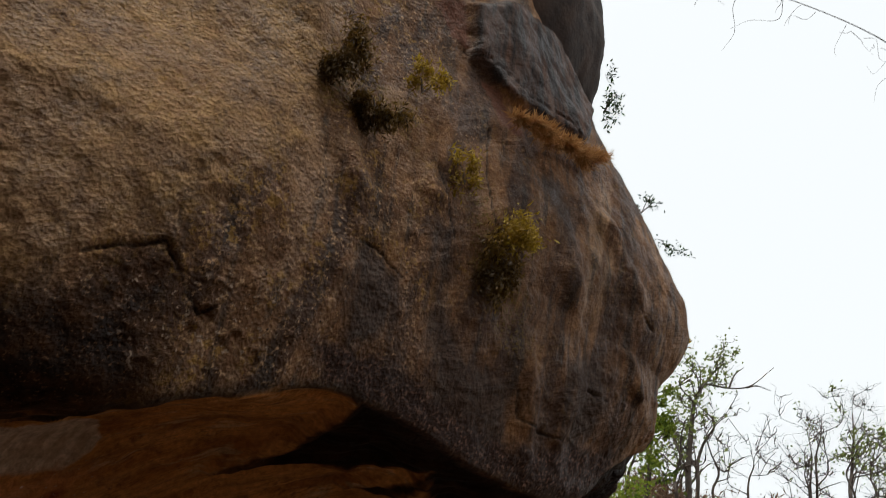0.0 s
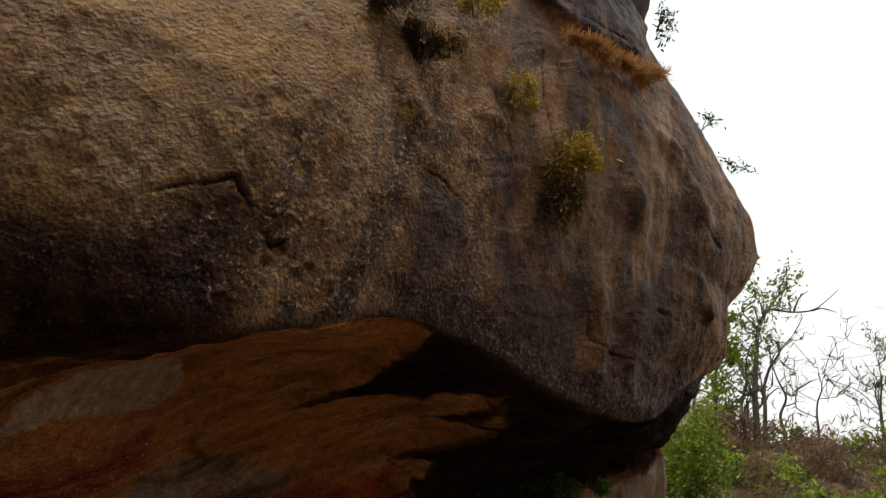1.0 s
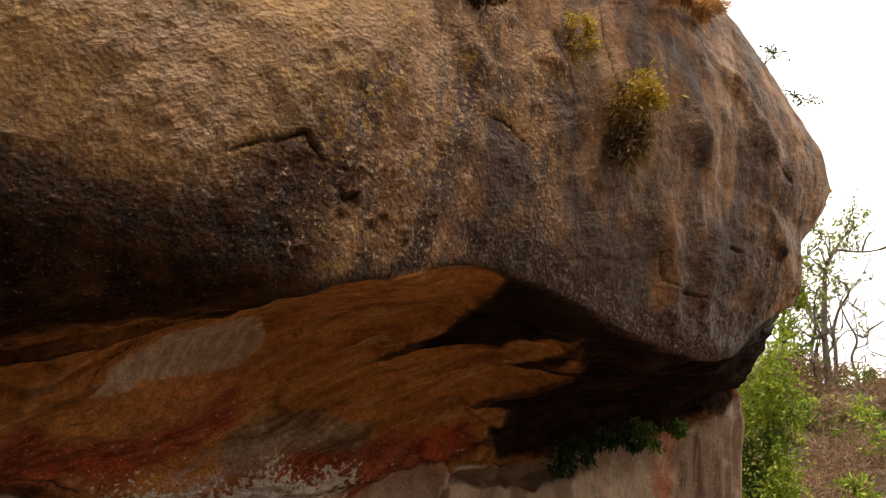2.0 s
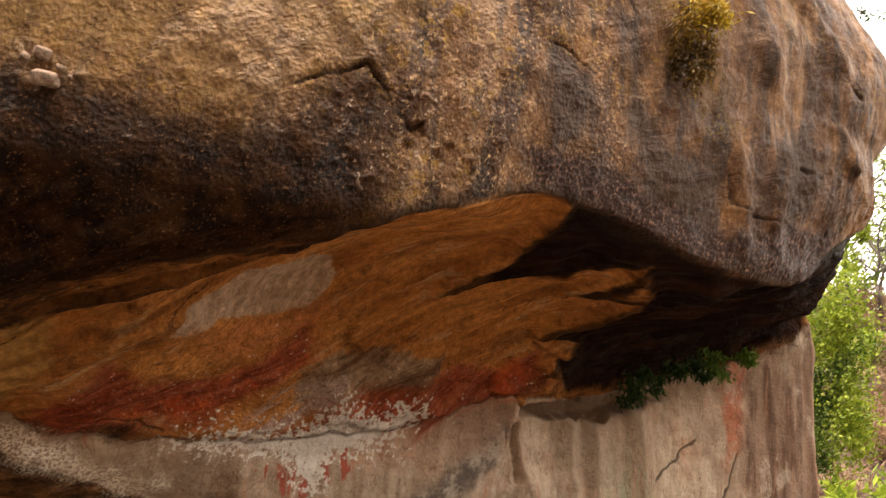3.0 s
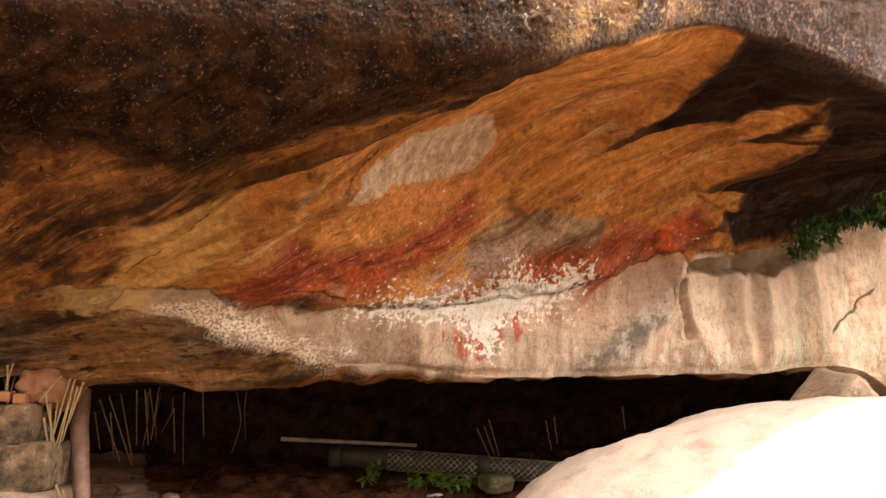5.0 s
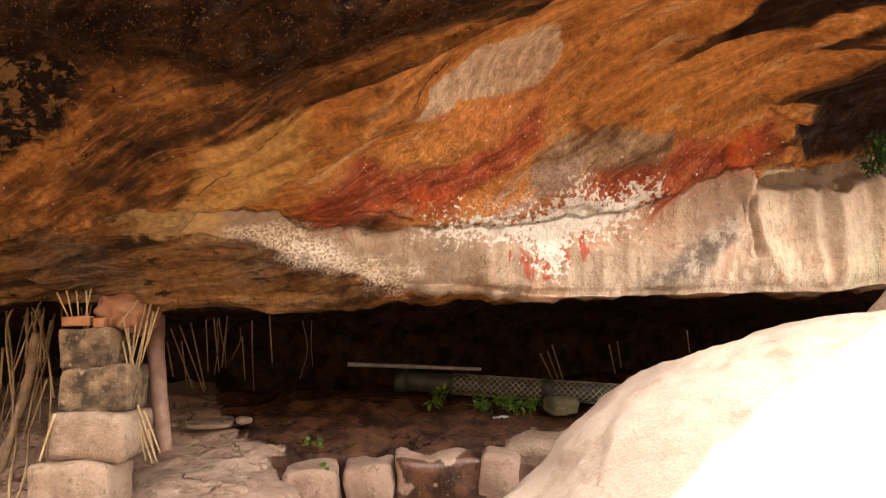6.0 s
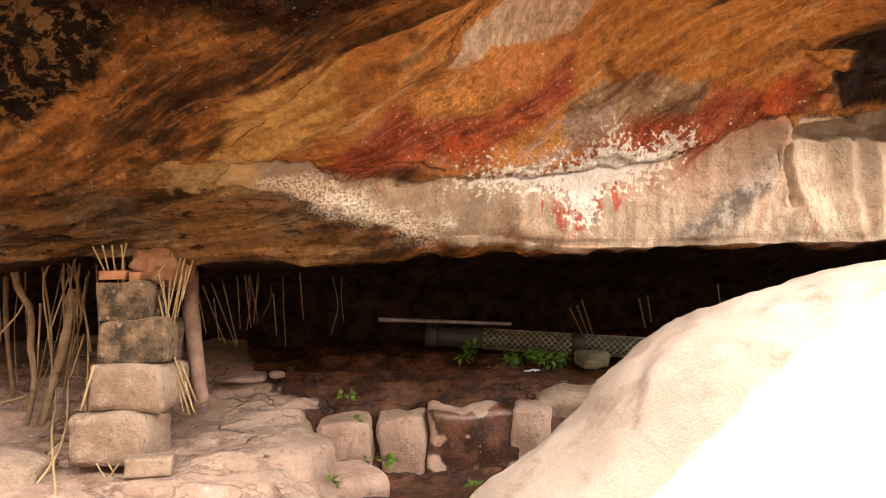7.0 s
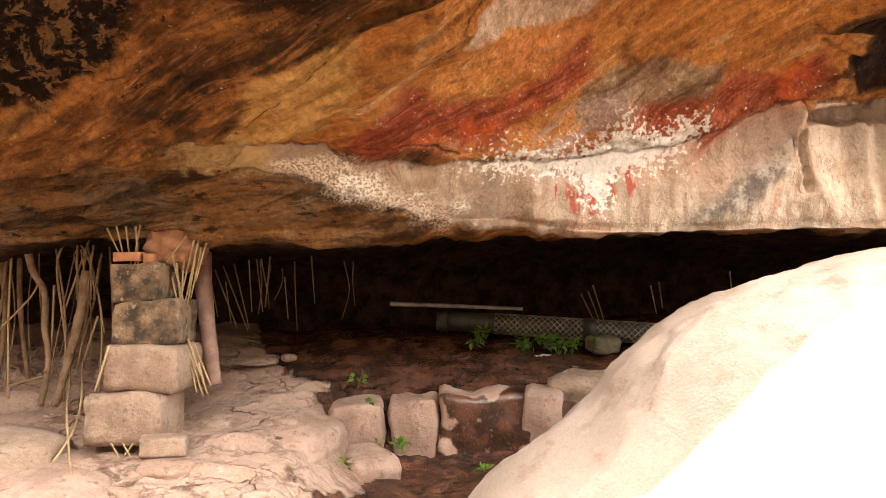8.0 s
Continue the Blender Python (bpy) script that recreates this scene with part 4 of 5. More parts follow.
rock("upper_rock", "dark weathered rock capping the overhang", "rock", (1.5, 1.5, 1.9), (3.38, 6.4, 8.25), dark_rock_mat, 35, 20, 0, 2.0, 0.1, segments=90)
for k, (x, y, z, r) in enumerate(((-0.43, 3.21, 3.49, 0.05), (-0.46, 3.21, 3.6, 0.03), (-0.38, 3.21, 3.55, 0.025), (-0.34, 3.22, 3.52, 0.018), (-0.52, 3.21, 3.57, 0.022), (0.55, 3.3, 3.84, 0.025))):
    rock("pebble", "pale pebble caught in a hollow of the rock face", "stone", (r, r * 0.8, r * 0.7), (x, y, z), tan_mat, 40 + k, 30 * k, 20, 4.0, 0.2, group="pebbles in the face", segments=14)


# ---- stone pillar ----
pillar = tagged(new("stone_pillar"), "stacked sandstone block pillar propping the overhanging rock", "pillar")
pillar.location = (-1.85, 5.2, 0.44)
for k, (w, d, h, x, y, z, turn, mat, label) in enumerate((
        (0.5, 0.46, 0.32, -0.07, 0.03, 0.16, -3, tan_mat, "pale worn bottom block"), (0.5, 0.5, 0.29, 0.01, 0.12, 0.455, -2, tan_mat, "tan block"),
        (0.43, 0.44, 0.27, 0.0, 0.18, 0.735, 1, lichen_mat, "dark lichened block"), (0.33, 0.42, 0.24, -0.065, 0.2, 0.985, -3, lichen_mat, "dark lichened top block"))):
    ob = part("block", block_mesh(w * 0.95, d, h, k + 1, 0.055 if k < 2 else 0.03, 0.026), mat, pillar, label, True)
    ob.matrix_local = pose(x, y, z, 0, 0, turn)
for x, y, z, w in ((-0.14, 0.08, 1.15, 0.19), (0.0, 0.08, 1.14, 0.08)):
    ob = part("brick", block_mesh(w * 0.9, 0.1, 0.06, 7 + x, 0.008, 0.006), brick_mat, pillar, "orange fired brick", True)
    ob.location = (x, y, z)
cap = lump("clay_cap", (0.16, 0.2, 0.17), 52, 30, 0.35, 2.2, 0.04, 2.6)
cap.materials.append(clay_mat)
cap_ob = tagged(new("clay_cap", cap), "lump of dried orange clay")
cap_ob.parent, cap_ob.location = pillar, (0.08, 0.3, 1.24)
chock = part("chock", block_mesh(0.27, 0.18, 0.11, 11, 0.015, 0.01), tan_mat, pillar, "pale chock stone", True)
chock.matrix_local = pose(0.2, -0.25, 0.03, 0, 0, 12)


# ---- sticks and wooden props ----
def tube(path, radii, sides=7, rings=5, wobble=0.0, seed=0, joints=0.0):
    """A bmesh tube along a bent path; joints: how far apart its swollen nodes stand."""
    pts = np.array(path, float)
    s = np.concatenate([[0], np.cumsum(np.linalg.norm(np.diff(pts, axis=0), axis=1))])
    at = np.linspace(0, s[-1], rings * (len(pts) - 1) + 1)
    if len(pts) > 2:
        c = hermite(s, pts, at)
    else:
        c = np.stack([np.interp(at, s, pts[:, k]) for k in range(3)], 1)
    rad = np.interp(at, np.linspace(0, s[-1], len(radii)), radii)
    if joints:
        rad = rad * (1 + 0.25 * np.exp(-((at % joints) / 0.012) ** 2))
    bm = bmesh.new()
    rng = random.Random(seed)
    loops = []
    for k in range(len(at)):
        d = Vector(c[min(k + 1, len(at) - 1)] - c[max(k - 1, 0)]).normalized()
        a = d.orthogonal().normalized() if k == 0 else (a - d * a.dot(d)).normalized()
        b = d.cross(a)
        loops.append([bm.verts.new(Vector(c[k]) + (a * math.cos(2 * math.pi * j / sides) + b * math.sin(2 * math.pi * j / sides))
                                   * rad[k] * (1 + wobble * rng.uniform(-1, 1))) for j in range(sides)])
    for lo, hi in zip(loops, loops[1:]):
        for j in range(sides):
            bm.faces.new((lo[j], lo[(j + 1) % sides], hi[(j + 1) % sides], hi[j]))
    bm.faces.new(loops[0][::-1]), bm.faces.new(loops[-1])
    return bm


bamboo_mat = mottled("dry_bamboo", (0.28, 0.18, 0.085), (0.44, 0.31, 0.16), 14, 0.6, 0.3, 0.004, 90, c=(0.2, 0.12, 0.06), by_object=0.35)
wood_mat = mottled("old_wood", (0.17, 0.1, 0.055), (0.34, 0.23, 0.13), 9, 0.85, 0.7, 0.012, 60, c=(0.1, 0.065, 0.04), by_object=0.25)
log_mat = mottled("smooth_log", (0.2, 0.11, 0.08), (0.3, 0.18, 0.13), 8, 0.75, 0.5, 0.008, 60)


def stick(label, path, r, group, mat=None, name="bamboo_stick", category="stick", sides=7, wobble=0.0, joints=0.22):
    me = bpy.data.meshes.new(name)
    bm = tube(path, (r, r * 0.75), sides, 7, wobble, len(bpy.data.meshes), joints)
    base = Vector(path[-1])
    bmesh.ops.translate(bm, vec=-base, verts=bm.verts)
    bm.to_mesh(me)
    bm.free()
    shade_smooth(me)
    me.materials.append(mat or bamboo_mat)
    ob = tagged(new(name, me), label, category, group)
    ob.location = base
    return ob

PROPS = "sticks propping the overhang"
WEST = (
    ((-2.61, 5.9, 1.78), (-2.72, 5.9, 1.62), (-2.69, 5.9, 1.18), (-2.64, 5.9, 0.86), (-2.2, 4.9, 0.6), (-1.98, 4.5, 0.29)),
    ((-2.61, 5.9, 1.78), (-2.48, 5.9, 1.5), (-2.39, 5.9, 1.06)),
    ((-2.75, 5.9, 1.4), (-2.77, 5.9, 0.84)),
    ((-2.28, 4.75, 0.32), (-2.22, 5.0, 0.52), (-2.54, 5.9, 0.86)),
    ((-3.06, 5.9, 0.69), (-2.82, 5.9, 0.76)),
    ((-3.14, 5.9, 1.08), (-2.9, 5.9, 1.34), (-2.86, 5.9, 1.42)),
    ((-2.44, 5.9, 1.18), (-2.54, 5.9, 0.86)),
    ((-2.5, 5.9, 1.74), (-2.69, 5.9, 1.18)),
    ((-2.02, 5.05, 1.05), (-2.08, 5.0, 0.78)),
)
TOP = (
    ((-2.12, 5.25, 1.77), (-2.04, 5.25, 1.61)),
    ((-2.06, 5.25, 1.78), (-2.02, 5.25, 1.62)),
    ((-2.0, 5.25, 1.78), (-1.98, 5.25, 1.62)),
    ((-1.94, 5.25, 1.78), (-1.92, 5.25, 1.54)),
    ((-1.91, 5.25, 1.79), (-1.94, 5.25, 1.62)),
    ((-1.62, 5.25, 1.72), (-1.74, 5.25, 1.56)),
)
BUNDLE = (
    ((-1.76, 5.35, 1.67), (-1.66, 5.35, 1.29)),
    ((-1.57, 5.35, 1.7), (-1.66, 5.35, 1.27)),
    ((-1.6, 5.35, 1.7), (-1.69, 5.35, 1.29)),
    ((-1.66, 5.35, 1.65), (-1.68, 5.35, 1.28)),
    ((-1.55, 5.35, 1.65), (-1.62, 5.35, 1.32)),
    ((-1.71, 5.35, 1.55), (-1.68, 5.35, 1.28)),
    ((-1.59, 5.35, 1.59), (-1.64, 5.35, 1.28)),
    ((-1.74, 5.35, 1.46), (-1.7, 5.35, 1.29)),
    ((-1.52, 5.35, 1.68), (-1.59, 5.35, 1.43)),
)
LOW = (
    ((-1.62, 5.3, 1.07), (-1.49, 5.3, 0.72)),
    ((-1.61, 5.3, 0.98), (-1.52, 5.3, 0.71)),
    ((-1.58, 5.3, 1.04), (-1.47, 5.3, 0.77)),
    ((-1.6, 5.3, 0.91), (-1.56, 5.3, 0.73)),
    ((-1.55, 5.3, 0.92), (-1.5, 5.3, 0.74)),
    ((-1.98, 5.0, 0.47), (-1.89, 4.95, 0.36)),
    ((-1.91, 5.0, 0.47), (-1.82, 4.95, 0.36)),
    ((-1.85, 5.0, 0.47), (-1.92, 4.95, 0.35)),
)
EAST = (
    ((-1.89, 6.9, 1.51), (-1.7, 6.9, 1.03)),
    ((-1.82, 6.9, 1.54), (-1.61, 6.9, 1.0)),
    ((-1.73, 6.9, 1.56), (-1.6, 6.9, 1.02)),
    ((-1.61, 6.9, 1.64), (-1.58, 6.9, 1.16)),
    ((-1.55, 6.9, 1.65), (-1.49, 6.9, 1.16)),
    ((-1.43, 6.9, 1.65), (-1.47, 6.9, 1.2)),
    ((-1.92, 6.9, 1.41), (-1.86, 6.9, 1.12)),
    ((-1.8, 6.9, 1.41), (-1.75, 6.9, 1.06)),
    ((-1.51, 6.9, 1.62), (-1.45, 6.9, 1.31)),
    ((-1.31, 6.9, 1.45), (-1.28, 6.9, 1.1)),
    ((-1.09, 6.9, 1.62), (-1.06, 6.9, 1.23)),
)
BACK = (
    ((1.15, 6.95, 1.31), (1.26, 6.95, 1.08)),
    ((1.21, 6.95, 1.33), (1.3, 6.95, 1.09)),
    ((1.25, 6.95, 1.38), (1.34, 6.95, 1.09)),
    ((1.73, 6.95, 1.38), (1.78, 6.95, 1.14)),
    ((1.8, 6.95, 1.41), (1.83, 6.95, 1.19)),
    ((2.39, 6.95, 1.5), (2.41, 6.95, 1.31)),
)
for paths, r, label in ((WEST, 0.0085, "dry bent bamboo stick leaning under the overhang"), (TOP, 0.006, "thin dry stick wedged above the pillar"),
                        (BUNDLE, 0.0065, "dry bamboo stick in a bundle beside the pillar"), (LOW, 0.006, "thin dry stick fallen at the pillar's foot"),
                        (EAST, 0.006, "pale thin stick propped under the cave roof"), (BACK, 0.006, "dim dry stick at the back of the cave")):
    for path in paths:
        stick(label, path, r, PROPS)
srng = random.Random(9)
for k in range(20):
    x, y = srng.uniform(-3.5, -2.1), srng.uniform(5.9, 6.6)
    low = 0.62 + (y - 6.0) * 0.45
    a, b = Vector((x + srng.gauss(0, 0.12), y, 1.72)), Vector((x, y - 0.1, low))
    stick("thin dry twig standing under the overhang", (a, a.lerp(b, 0.5) + Vector((srng.gauss(0, 0.04), 0, 0)), b), srng.uniform(0.005, 0.011), PROPS, wood_mat if k % 3 == 0 else None)
for k in range(6):
    x, y = srng.uniform(-1.5, -0.6), srng.uniform(6.7, 7.2)
    a, b = Vector((x + srng.gauss(0, 0.05), y, 1.58)), Vector((x, y, srng.uniform(1.0, 1.25)))
    stick("thin pale twig hanging at the back of the cave", (a, a.lerp(b, 0.5) + Vector((srng.gauss(0, 0.02), 0, 0)), b), srng.uniform(0.004, 0.006), PROPS, wood_mat)
stick("gnarled brown wooden prop with a kinked trunk", ((-2.93, 5.85, 1.74), (-2.88, 5.85, 1.5), (-2.8, 5.85, 1.36), (-2.79, 5.85, 1.1), (-2.76, 5.85, 0.9), (-2.81, 5.85, 0.56)), 0.027, PROPS, wood_mat, "wooden_prop", "prop", 9, 0.16, 0)
stick("stout frayed wooden prop, pale brown", ((-2.5, 5.85, 1.5), (-2.54, 5.85, 1.22), (-2.63, 5.85, 0.85), (-2.7, 5.82, 0.56)), 0.036, PROPS, wood_mat, "wooden_prop", "prop", 11, 0.22, 0)
stick("slim dark wooden prop", ((-3.15, 6.2, 1.7), (-3.14, 6.2, 1.2), (-3.05, 6.15, 0.7)), 0.022, PROPS, wood_mat, "wooden_prop", "prop", 8, 0.15, 0)
stick("thin dark wooden prop with bark", ((-3.3, 6.2, 1.7), (-3.25, 6.2, 1.2), (-3.28, 6.15, 0.7)), 0.025, PROPS, wood_mat, "wooden_prop", "prop", 8, 0.15, 0)
for k in range(9):
    a = -2.56 + 0.016 * k
    stick("splintered strand of the frayed prop", ((a + 0.06 * math.sin(k * 2.1), 5.83, 1.68 - 0.03 * (k % 4)), (a, 5.84, 1.3)), 0.008, PROPS, wood_mat, "wood_splinter", "splinter", 5, 0.1, 0)
stick("smooth reddish log leaning beside the pillar", ((-1.66, 5.75, 1.62), (-1.63, 5.68, 1.38), (-1.57, 5.62, 1.02), (-1.52, 5.58, 0.74)), 0.062, PROPS, log_mat, "log", "log", 12, 0.04, 0)

# ---- water pipe in the cave ----
pole_mat = mottled("grey_pole", (0.16, 0.15, 0.14), (0.28, 0.26, 0.24), 10, 0.55, 0.3, 0.004, 60)
pipe_mat = mottled("dark_pipe", (0.012, 0.013, 0.01), (0.035, 0.036, 0.026), 8, 0.6, 0.4, 0.006, 60)
net_mat = mottled("pale_netting", (0.12, 0.11, 0.08), (0.4, 0.37, 0.28), 12, 0.7, 0.2, 0.003, 60)
stick("thin grey pole laid along the cave", ((-0.42, 6.6, 1.24), (0.1, 6.6, 1.222), (0.63, 6.6, 1.2)), 0.018, "", pole_mat, "pole", "pole", 8, 0.0, 0)
pipe = tagged(new("water_pipe"), "dark pipe wrapped in pale diamond netting, lying in the cave", "pipe")
A, B = Vector((0.0, 6.78, 1.1)), Vector((1.95, 6.55, 0.99))
pipe.location = A
axis = (B - A).normalized()
side = axis.cross(Vector((0, 0, 1))).normalized()
rise = side.cross(axis)
part("casing", tube(((0, 0, 0), B - A), (0.078, 0.078), 18, 12), pipe_mat, pipe, "", True)
for start, end in ((0.42, 1.12), (1.22, 1.95)):
    for way in (1, -1):
        for j in range(10):
            path = []
            for k in range(25):
                s = start + (end - start) * k / 24
                a = way * s * 13 + 2 * math.pi * j / 10
                path.append(axis * s + (side * math.cos(a) + rise * math.sin(a)) * 0.083)
            part("net_strand", tube(path, (0.0032, 0.0032), 4, 1), net_mat, pipe)
for s in (0.0, 1.17):
    part("coupling", tube((axis * (s - 0.045), axis * (s + 0.045)), (0.09, 0.09), 18, 2), pipe_mat, pipe, "dark coupling", True)
stick("dry curled twig lying on the sunlit boulder", ((1.17, 3.6, 0.79), (1.24, 3.55, 0.825), (1.39, 3.46, 0.82)), 0.004, "", None, "twig", "twig", 5, 0.0, 0)
scrap = bmesh.new()
bmesh.ops.create_grid(scrap, x_segments=8, y_segments=4, size=0.5)
for vert in scrap.verts:
    vert.co = Vector((vert.co.x * 0.12, vert.co.y * 0.05, 0.02 + 0.02 * noise.noise(vert.co * 5)))
bmesh.ops.solidify(scrap, geom=scrap.faces[:], thickness=0.002)
litter_mat = mottled("plastic_scrap", (0.45, 0.5, 0.6), (0.6, 0.65, 0.7), 20, 0.4, 0.1, 0.002, 80)
me = bpy.data.meshes.new("plastic_scrap")
scrap.to_mesh(me)
scrap.free()
me.materials.append(litter_mat)
scrap_ob = tagged(new("plastic_scrap", me), "crumpled pale blue plastic scrap on the wet floor", "litter")
scrap_ob.matrix_world = pose(0.76, 6.35, 0.84, 0, 0, 20)


# ---- plants ----
def leaf_material(name, a, b, c=None):
    m = Nodes(name)
    col = m.mix(m.island(), a, b)
    if c:
        col = m.mix(m.ramp(m.noise(1.5, 3), 0.5, 0.65), col, c)
    m.set(color=col, rough=0.55, spec=0.3)
    through_leaf = m.tree.nodes.new("ShaderNodeBsdfTranslucent")
    m.tree.links.new(col, through_leaf.inputs[0])
    blend = m.tree.nodes.new("ShaderNodeMixShader")
    blend.inputs[0].default_value = 0.35
    m.tree.links.new(m.bsdf.outputs[0], blend.inputs[1])
    m.tree.links.new(through_leaf.outputs[0], blend.inputs[2])
    m.tree.links.new(blend.outputs[0], m.tree.nodes["Material Output"].inputs[0])
    return m.mat


green_mat = leaf_material("green_leaf", (0.05, 0.13, 0.015), (0.14, 0.24, 0.03))
deep_mat = leaf_material("deep_green_leaf", (0.012, 0.035, 0.006), (0.035, 0.08, 0.012))
vine_mat = leaf_material("vine_leaf", (0.12, 0.2, 0.02), (0.38, 0.46, 0.055), (0.05, 0.1, 0.015))
fern_mat = leaf_material("yellow_fern", (0.2, 0.12, 0.01), (0.68, 0.5, 0.05), (0.3, 0.19, 0.02))
moss_mat = leaf_material("dry_moss", (0.055, 0.03, 0.008), (0.32, 0.19, 0.04), (0.08, 0.044, 0.012))
straw_mat = leaf_material("straw", (0.4, 0.2, 0.07), (0.62, 0.38, 0.16))
tree_leaf_mat = leaf_material("tree_leaf", (0.16, 0.22, 0.05), (0.34, 0.4, 0.12))
bark_mat = mottled("bark", (0.07, 0.055, 0.045), (0.16, 0.13, 0.11), 5, 0.9, 0.5, 0.02, 40)
brush_mat = leaf_material("dry_brush", (0.12, 0.065, 0.035), (0.34, 0.23, 0.15), (0.28, 0.15, 0.085))


def leaves(spots, length, width, seed, droop=0.3, away=None):
    """Folded leaf blades, one at each spot, as one mesh."""
    rng = random.Random(seed)
    bm = bmesh.new()
    for spot in spots:
        spot = Vector(spot)
        d = Vector((rng.gauss(0, 1), rng.gauss(0, 1), rng.gauss(0, 1) - droop)).normalized()
        if away is not None:
            d = (d + Vector(away)).normalized()
        s = d.cross(Vector((rng.gauss(0, 1), rng.gauss(0, 1), rng.gauss(0, 1)))).normalized()
        n = d.cross(s)
        L, w = length * rng.uniform(0.6, 1.3), width * rng.uniform(0.6, 1.3)
        a, tip = bm.verts.new(spot), bm.verts.new(spot + d * L + n * L * 0.12)
        mid = spot + d * L * 0.5
        l, r = bm.verts.new(mid + s * w + n * w * 0.4), bm.verts.new(mid - s * w + n * w * 0.4)
        bm.faces.new((a, l, tip)), bm.faces.new((a, tip, r))
    return bm


def cloud(centre, radii, n, seed, clumps=6):
    """Spots in uneven clumps within an ellipsoid."""
    rng = random.Random(seed)
    hubs = []
    while len(hubs) < clumps:
        d = Vector((rng.uniform(-1, 1), rng.uniform(-1, 1), rng.uniform(-1, 1)))
        if d.length < 1:
            hubs.append((d, rng.uniform(0.25, 0.5)))
    out = []
    for _ in range(n):
        h, s = rng.choice(hubs)
        d = h + Vector((rng.gauss(0, 1), rng.gauss(0, 1), rng.gauss(0, 1))) * s * 0.6
        out.append(Vector(centre) + Vector((d.x * radii[0], d.y * radii[1], d.z * radii[2])))
    return out


def plant(name, label, category, centre, radii, n, leaf, mat, seed, clumps=5, droop=0.3, away=None, group="", stems=3):
    thing = tagged(new(name), label, category, group)
    base = Vector(centre)
    thing.location = base
    spots = cloud((0, 0, 0), radii, n, seed, clumps)
    part("foliage", leaves(spots, leaf[0], leaf[1], seed + 1, droop, away), mat, thing)
    for k in range(stems):
        part("stem", tube(((0, 0.02, -radii[2] * 0.6), spots[k] * 0.5, spots[k]), (0.006, 0.003), 5, 4), bark_mat, thing)
    return thing


FERNS = "ferns on the rock face"
plant("fern", "yellow-brown dried fern clump growing from the face", "fern", (2.12, 3.85, 5.7), (0.14, 0.1, 0.15), 620, (0.045, 0.006), fern_mat, 101, 5, 0.6, (0, -0.4, -0.2), FERNS)
plant("fern", "small yellow fern tuft in a crack of the face", "fern", (2.54, 3.89, 5.22), (0.1, 0.08, 0.2), 600, (0.042, 0.006), fern_mat, 102, 5, 0.6, (0, -0.4, -0.2), FERNS)
plant("fern", "bright yellow fern tuft hanging from the face", "fern", (2.93, 3.97, 4.93), (0.2, 0.12, 0.17), 1300, (0.05, 0.006), fern_mat, 103, 7, 0.4, (0.1, -0.4, 0), FERNS)
plant("fern", "trailing brown fern below the yellow tuft", "fern", (2.88, 3.94, 4.66), (0.12, 0.08, 0.26), 2200, (0.045, 0.006), moss_mat, 104, 6, 0.9, (0, -0.3, -0.4), FERNS)
plant("fern", "dry brown moss hanging on the upper face", "fern", (1.55, 3.64, 5.45), (0.14, 0.06, 0.24), 2400, (0.045, 0.006), moss_mat, 105, 7, 0.9, (0, -0.3, -0.4), FERNS)
plant("fern", "sparse brown moss on the upper face", "fern", (1.8, 3.68, 5.25), (0.16, 0.06, 0.16), 2000, (0.045, 0.006), moss_mat, 106, 6, 0.9, (0, -0.3, -0.4), FERNS)
for k in range(5):
    t = k / 4
    plant("grass_tuft", "orange dry grass tuft on a ledge of the face", "grass", (3.02 + 0.82 * t, 4.02 + 0.4 * t, 5.86 + 0.2 * t), (0.14, 0.09, 0.045), 620, (0.085, 0.004), straw_mat, 110 + k, 4, 0.2, (0.3, -0.5, 0.1), "dry grass along the ledge")
plant("shrub", "small dark shrub on the upper rock's edge", "shrub", (4.72, 5.6, 7.85), (0.14, 0.15, 0.35), 300, (0.05, 0.01), deep_mat, 120, 7)
plant("shrub", "thin twiggy shrub at the rock's edge", "shrub", (5.03, 5.3, 6.5), (0.18, 0.1, 0.12), 110, (0.045, 0.008), deep_mat, 121, 4)
plant("shrub", "thin trailing shrub at the rock's edge", "shrub", (5.34, 5.3, 6.22), (0.22, 0.1, 0.09), 110, (0.045, 0.008), deep_mat, 122, 4)
plant("shrub", "tiny yellow tuft on the rock's nose", "shrub", (5.36, 5.05, 5.1), (0.05, 0.06, 0.1), 70, (0.05, 0.012), fern_mat, 123, 3)
for k in range(6):
    t = k / 5
    plant("hanging_fern", "dark green fern hanging where roof meets wall", "fern", (3.3 + 1.05 * t, 5.6 + 0.18 * t, 2.76 + 0.36 * t), (0.16, 0.12, 0.1), 320, (0.06, 0.01), deep_mat if k < 4 else green_mat, 130 + k, 4, 0.9, (0, -0.3, -0.5), "ferns along the wall's top")
SPROUTS = "green sprouts among the blocks"
for k, (x, y, z, r, n) in enumerate(((-0.6, 6.05, 0.74, 0.06, 14), (-0.5, 5.9, 0.55, 0.06, 18), (-0.46, 5.86, 0.3, 0.04, 12), (-0.28, 5.78, 0.3, 0.06, 22),
                                     (-0.63, 5.45, 0.22, 0.05, 20), (0.34, 5.7, 0.16, 0.1, 30))):
    plant("sprout", "small bright green leafy sprout in a joint", "plant", (x, y, z), (r, r, r * 0.7), n, (0.055, 0.017), green_mat, 140 + k, 3, -0.3, None, SPROUTS, 1)
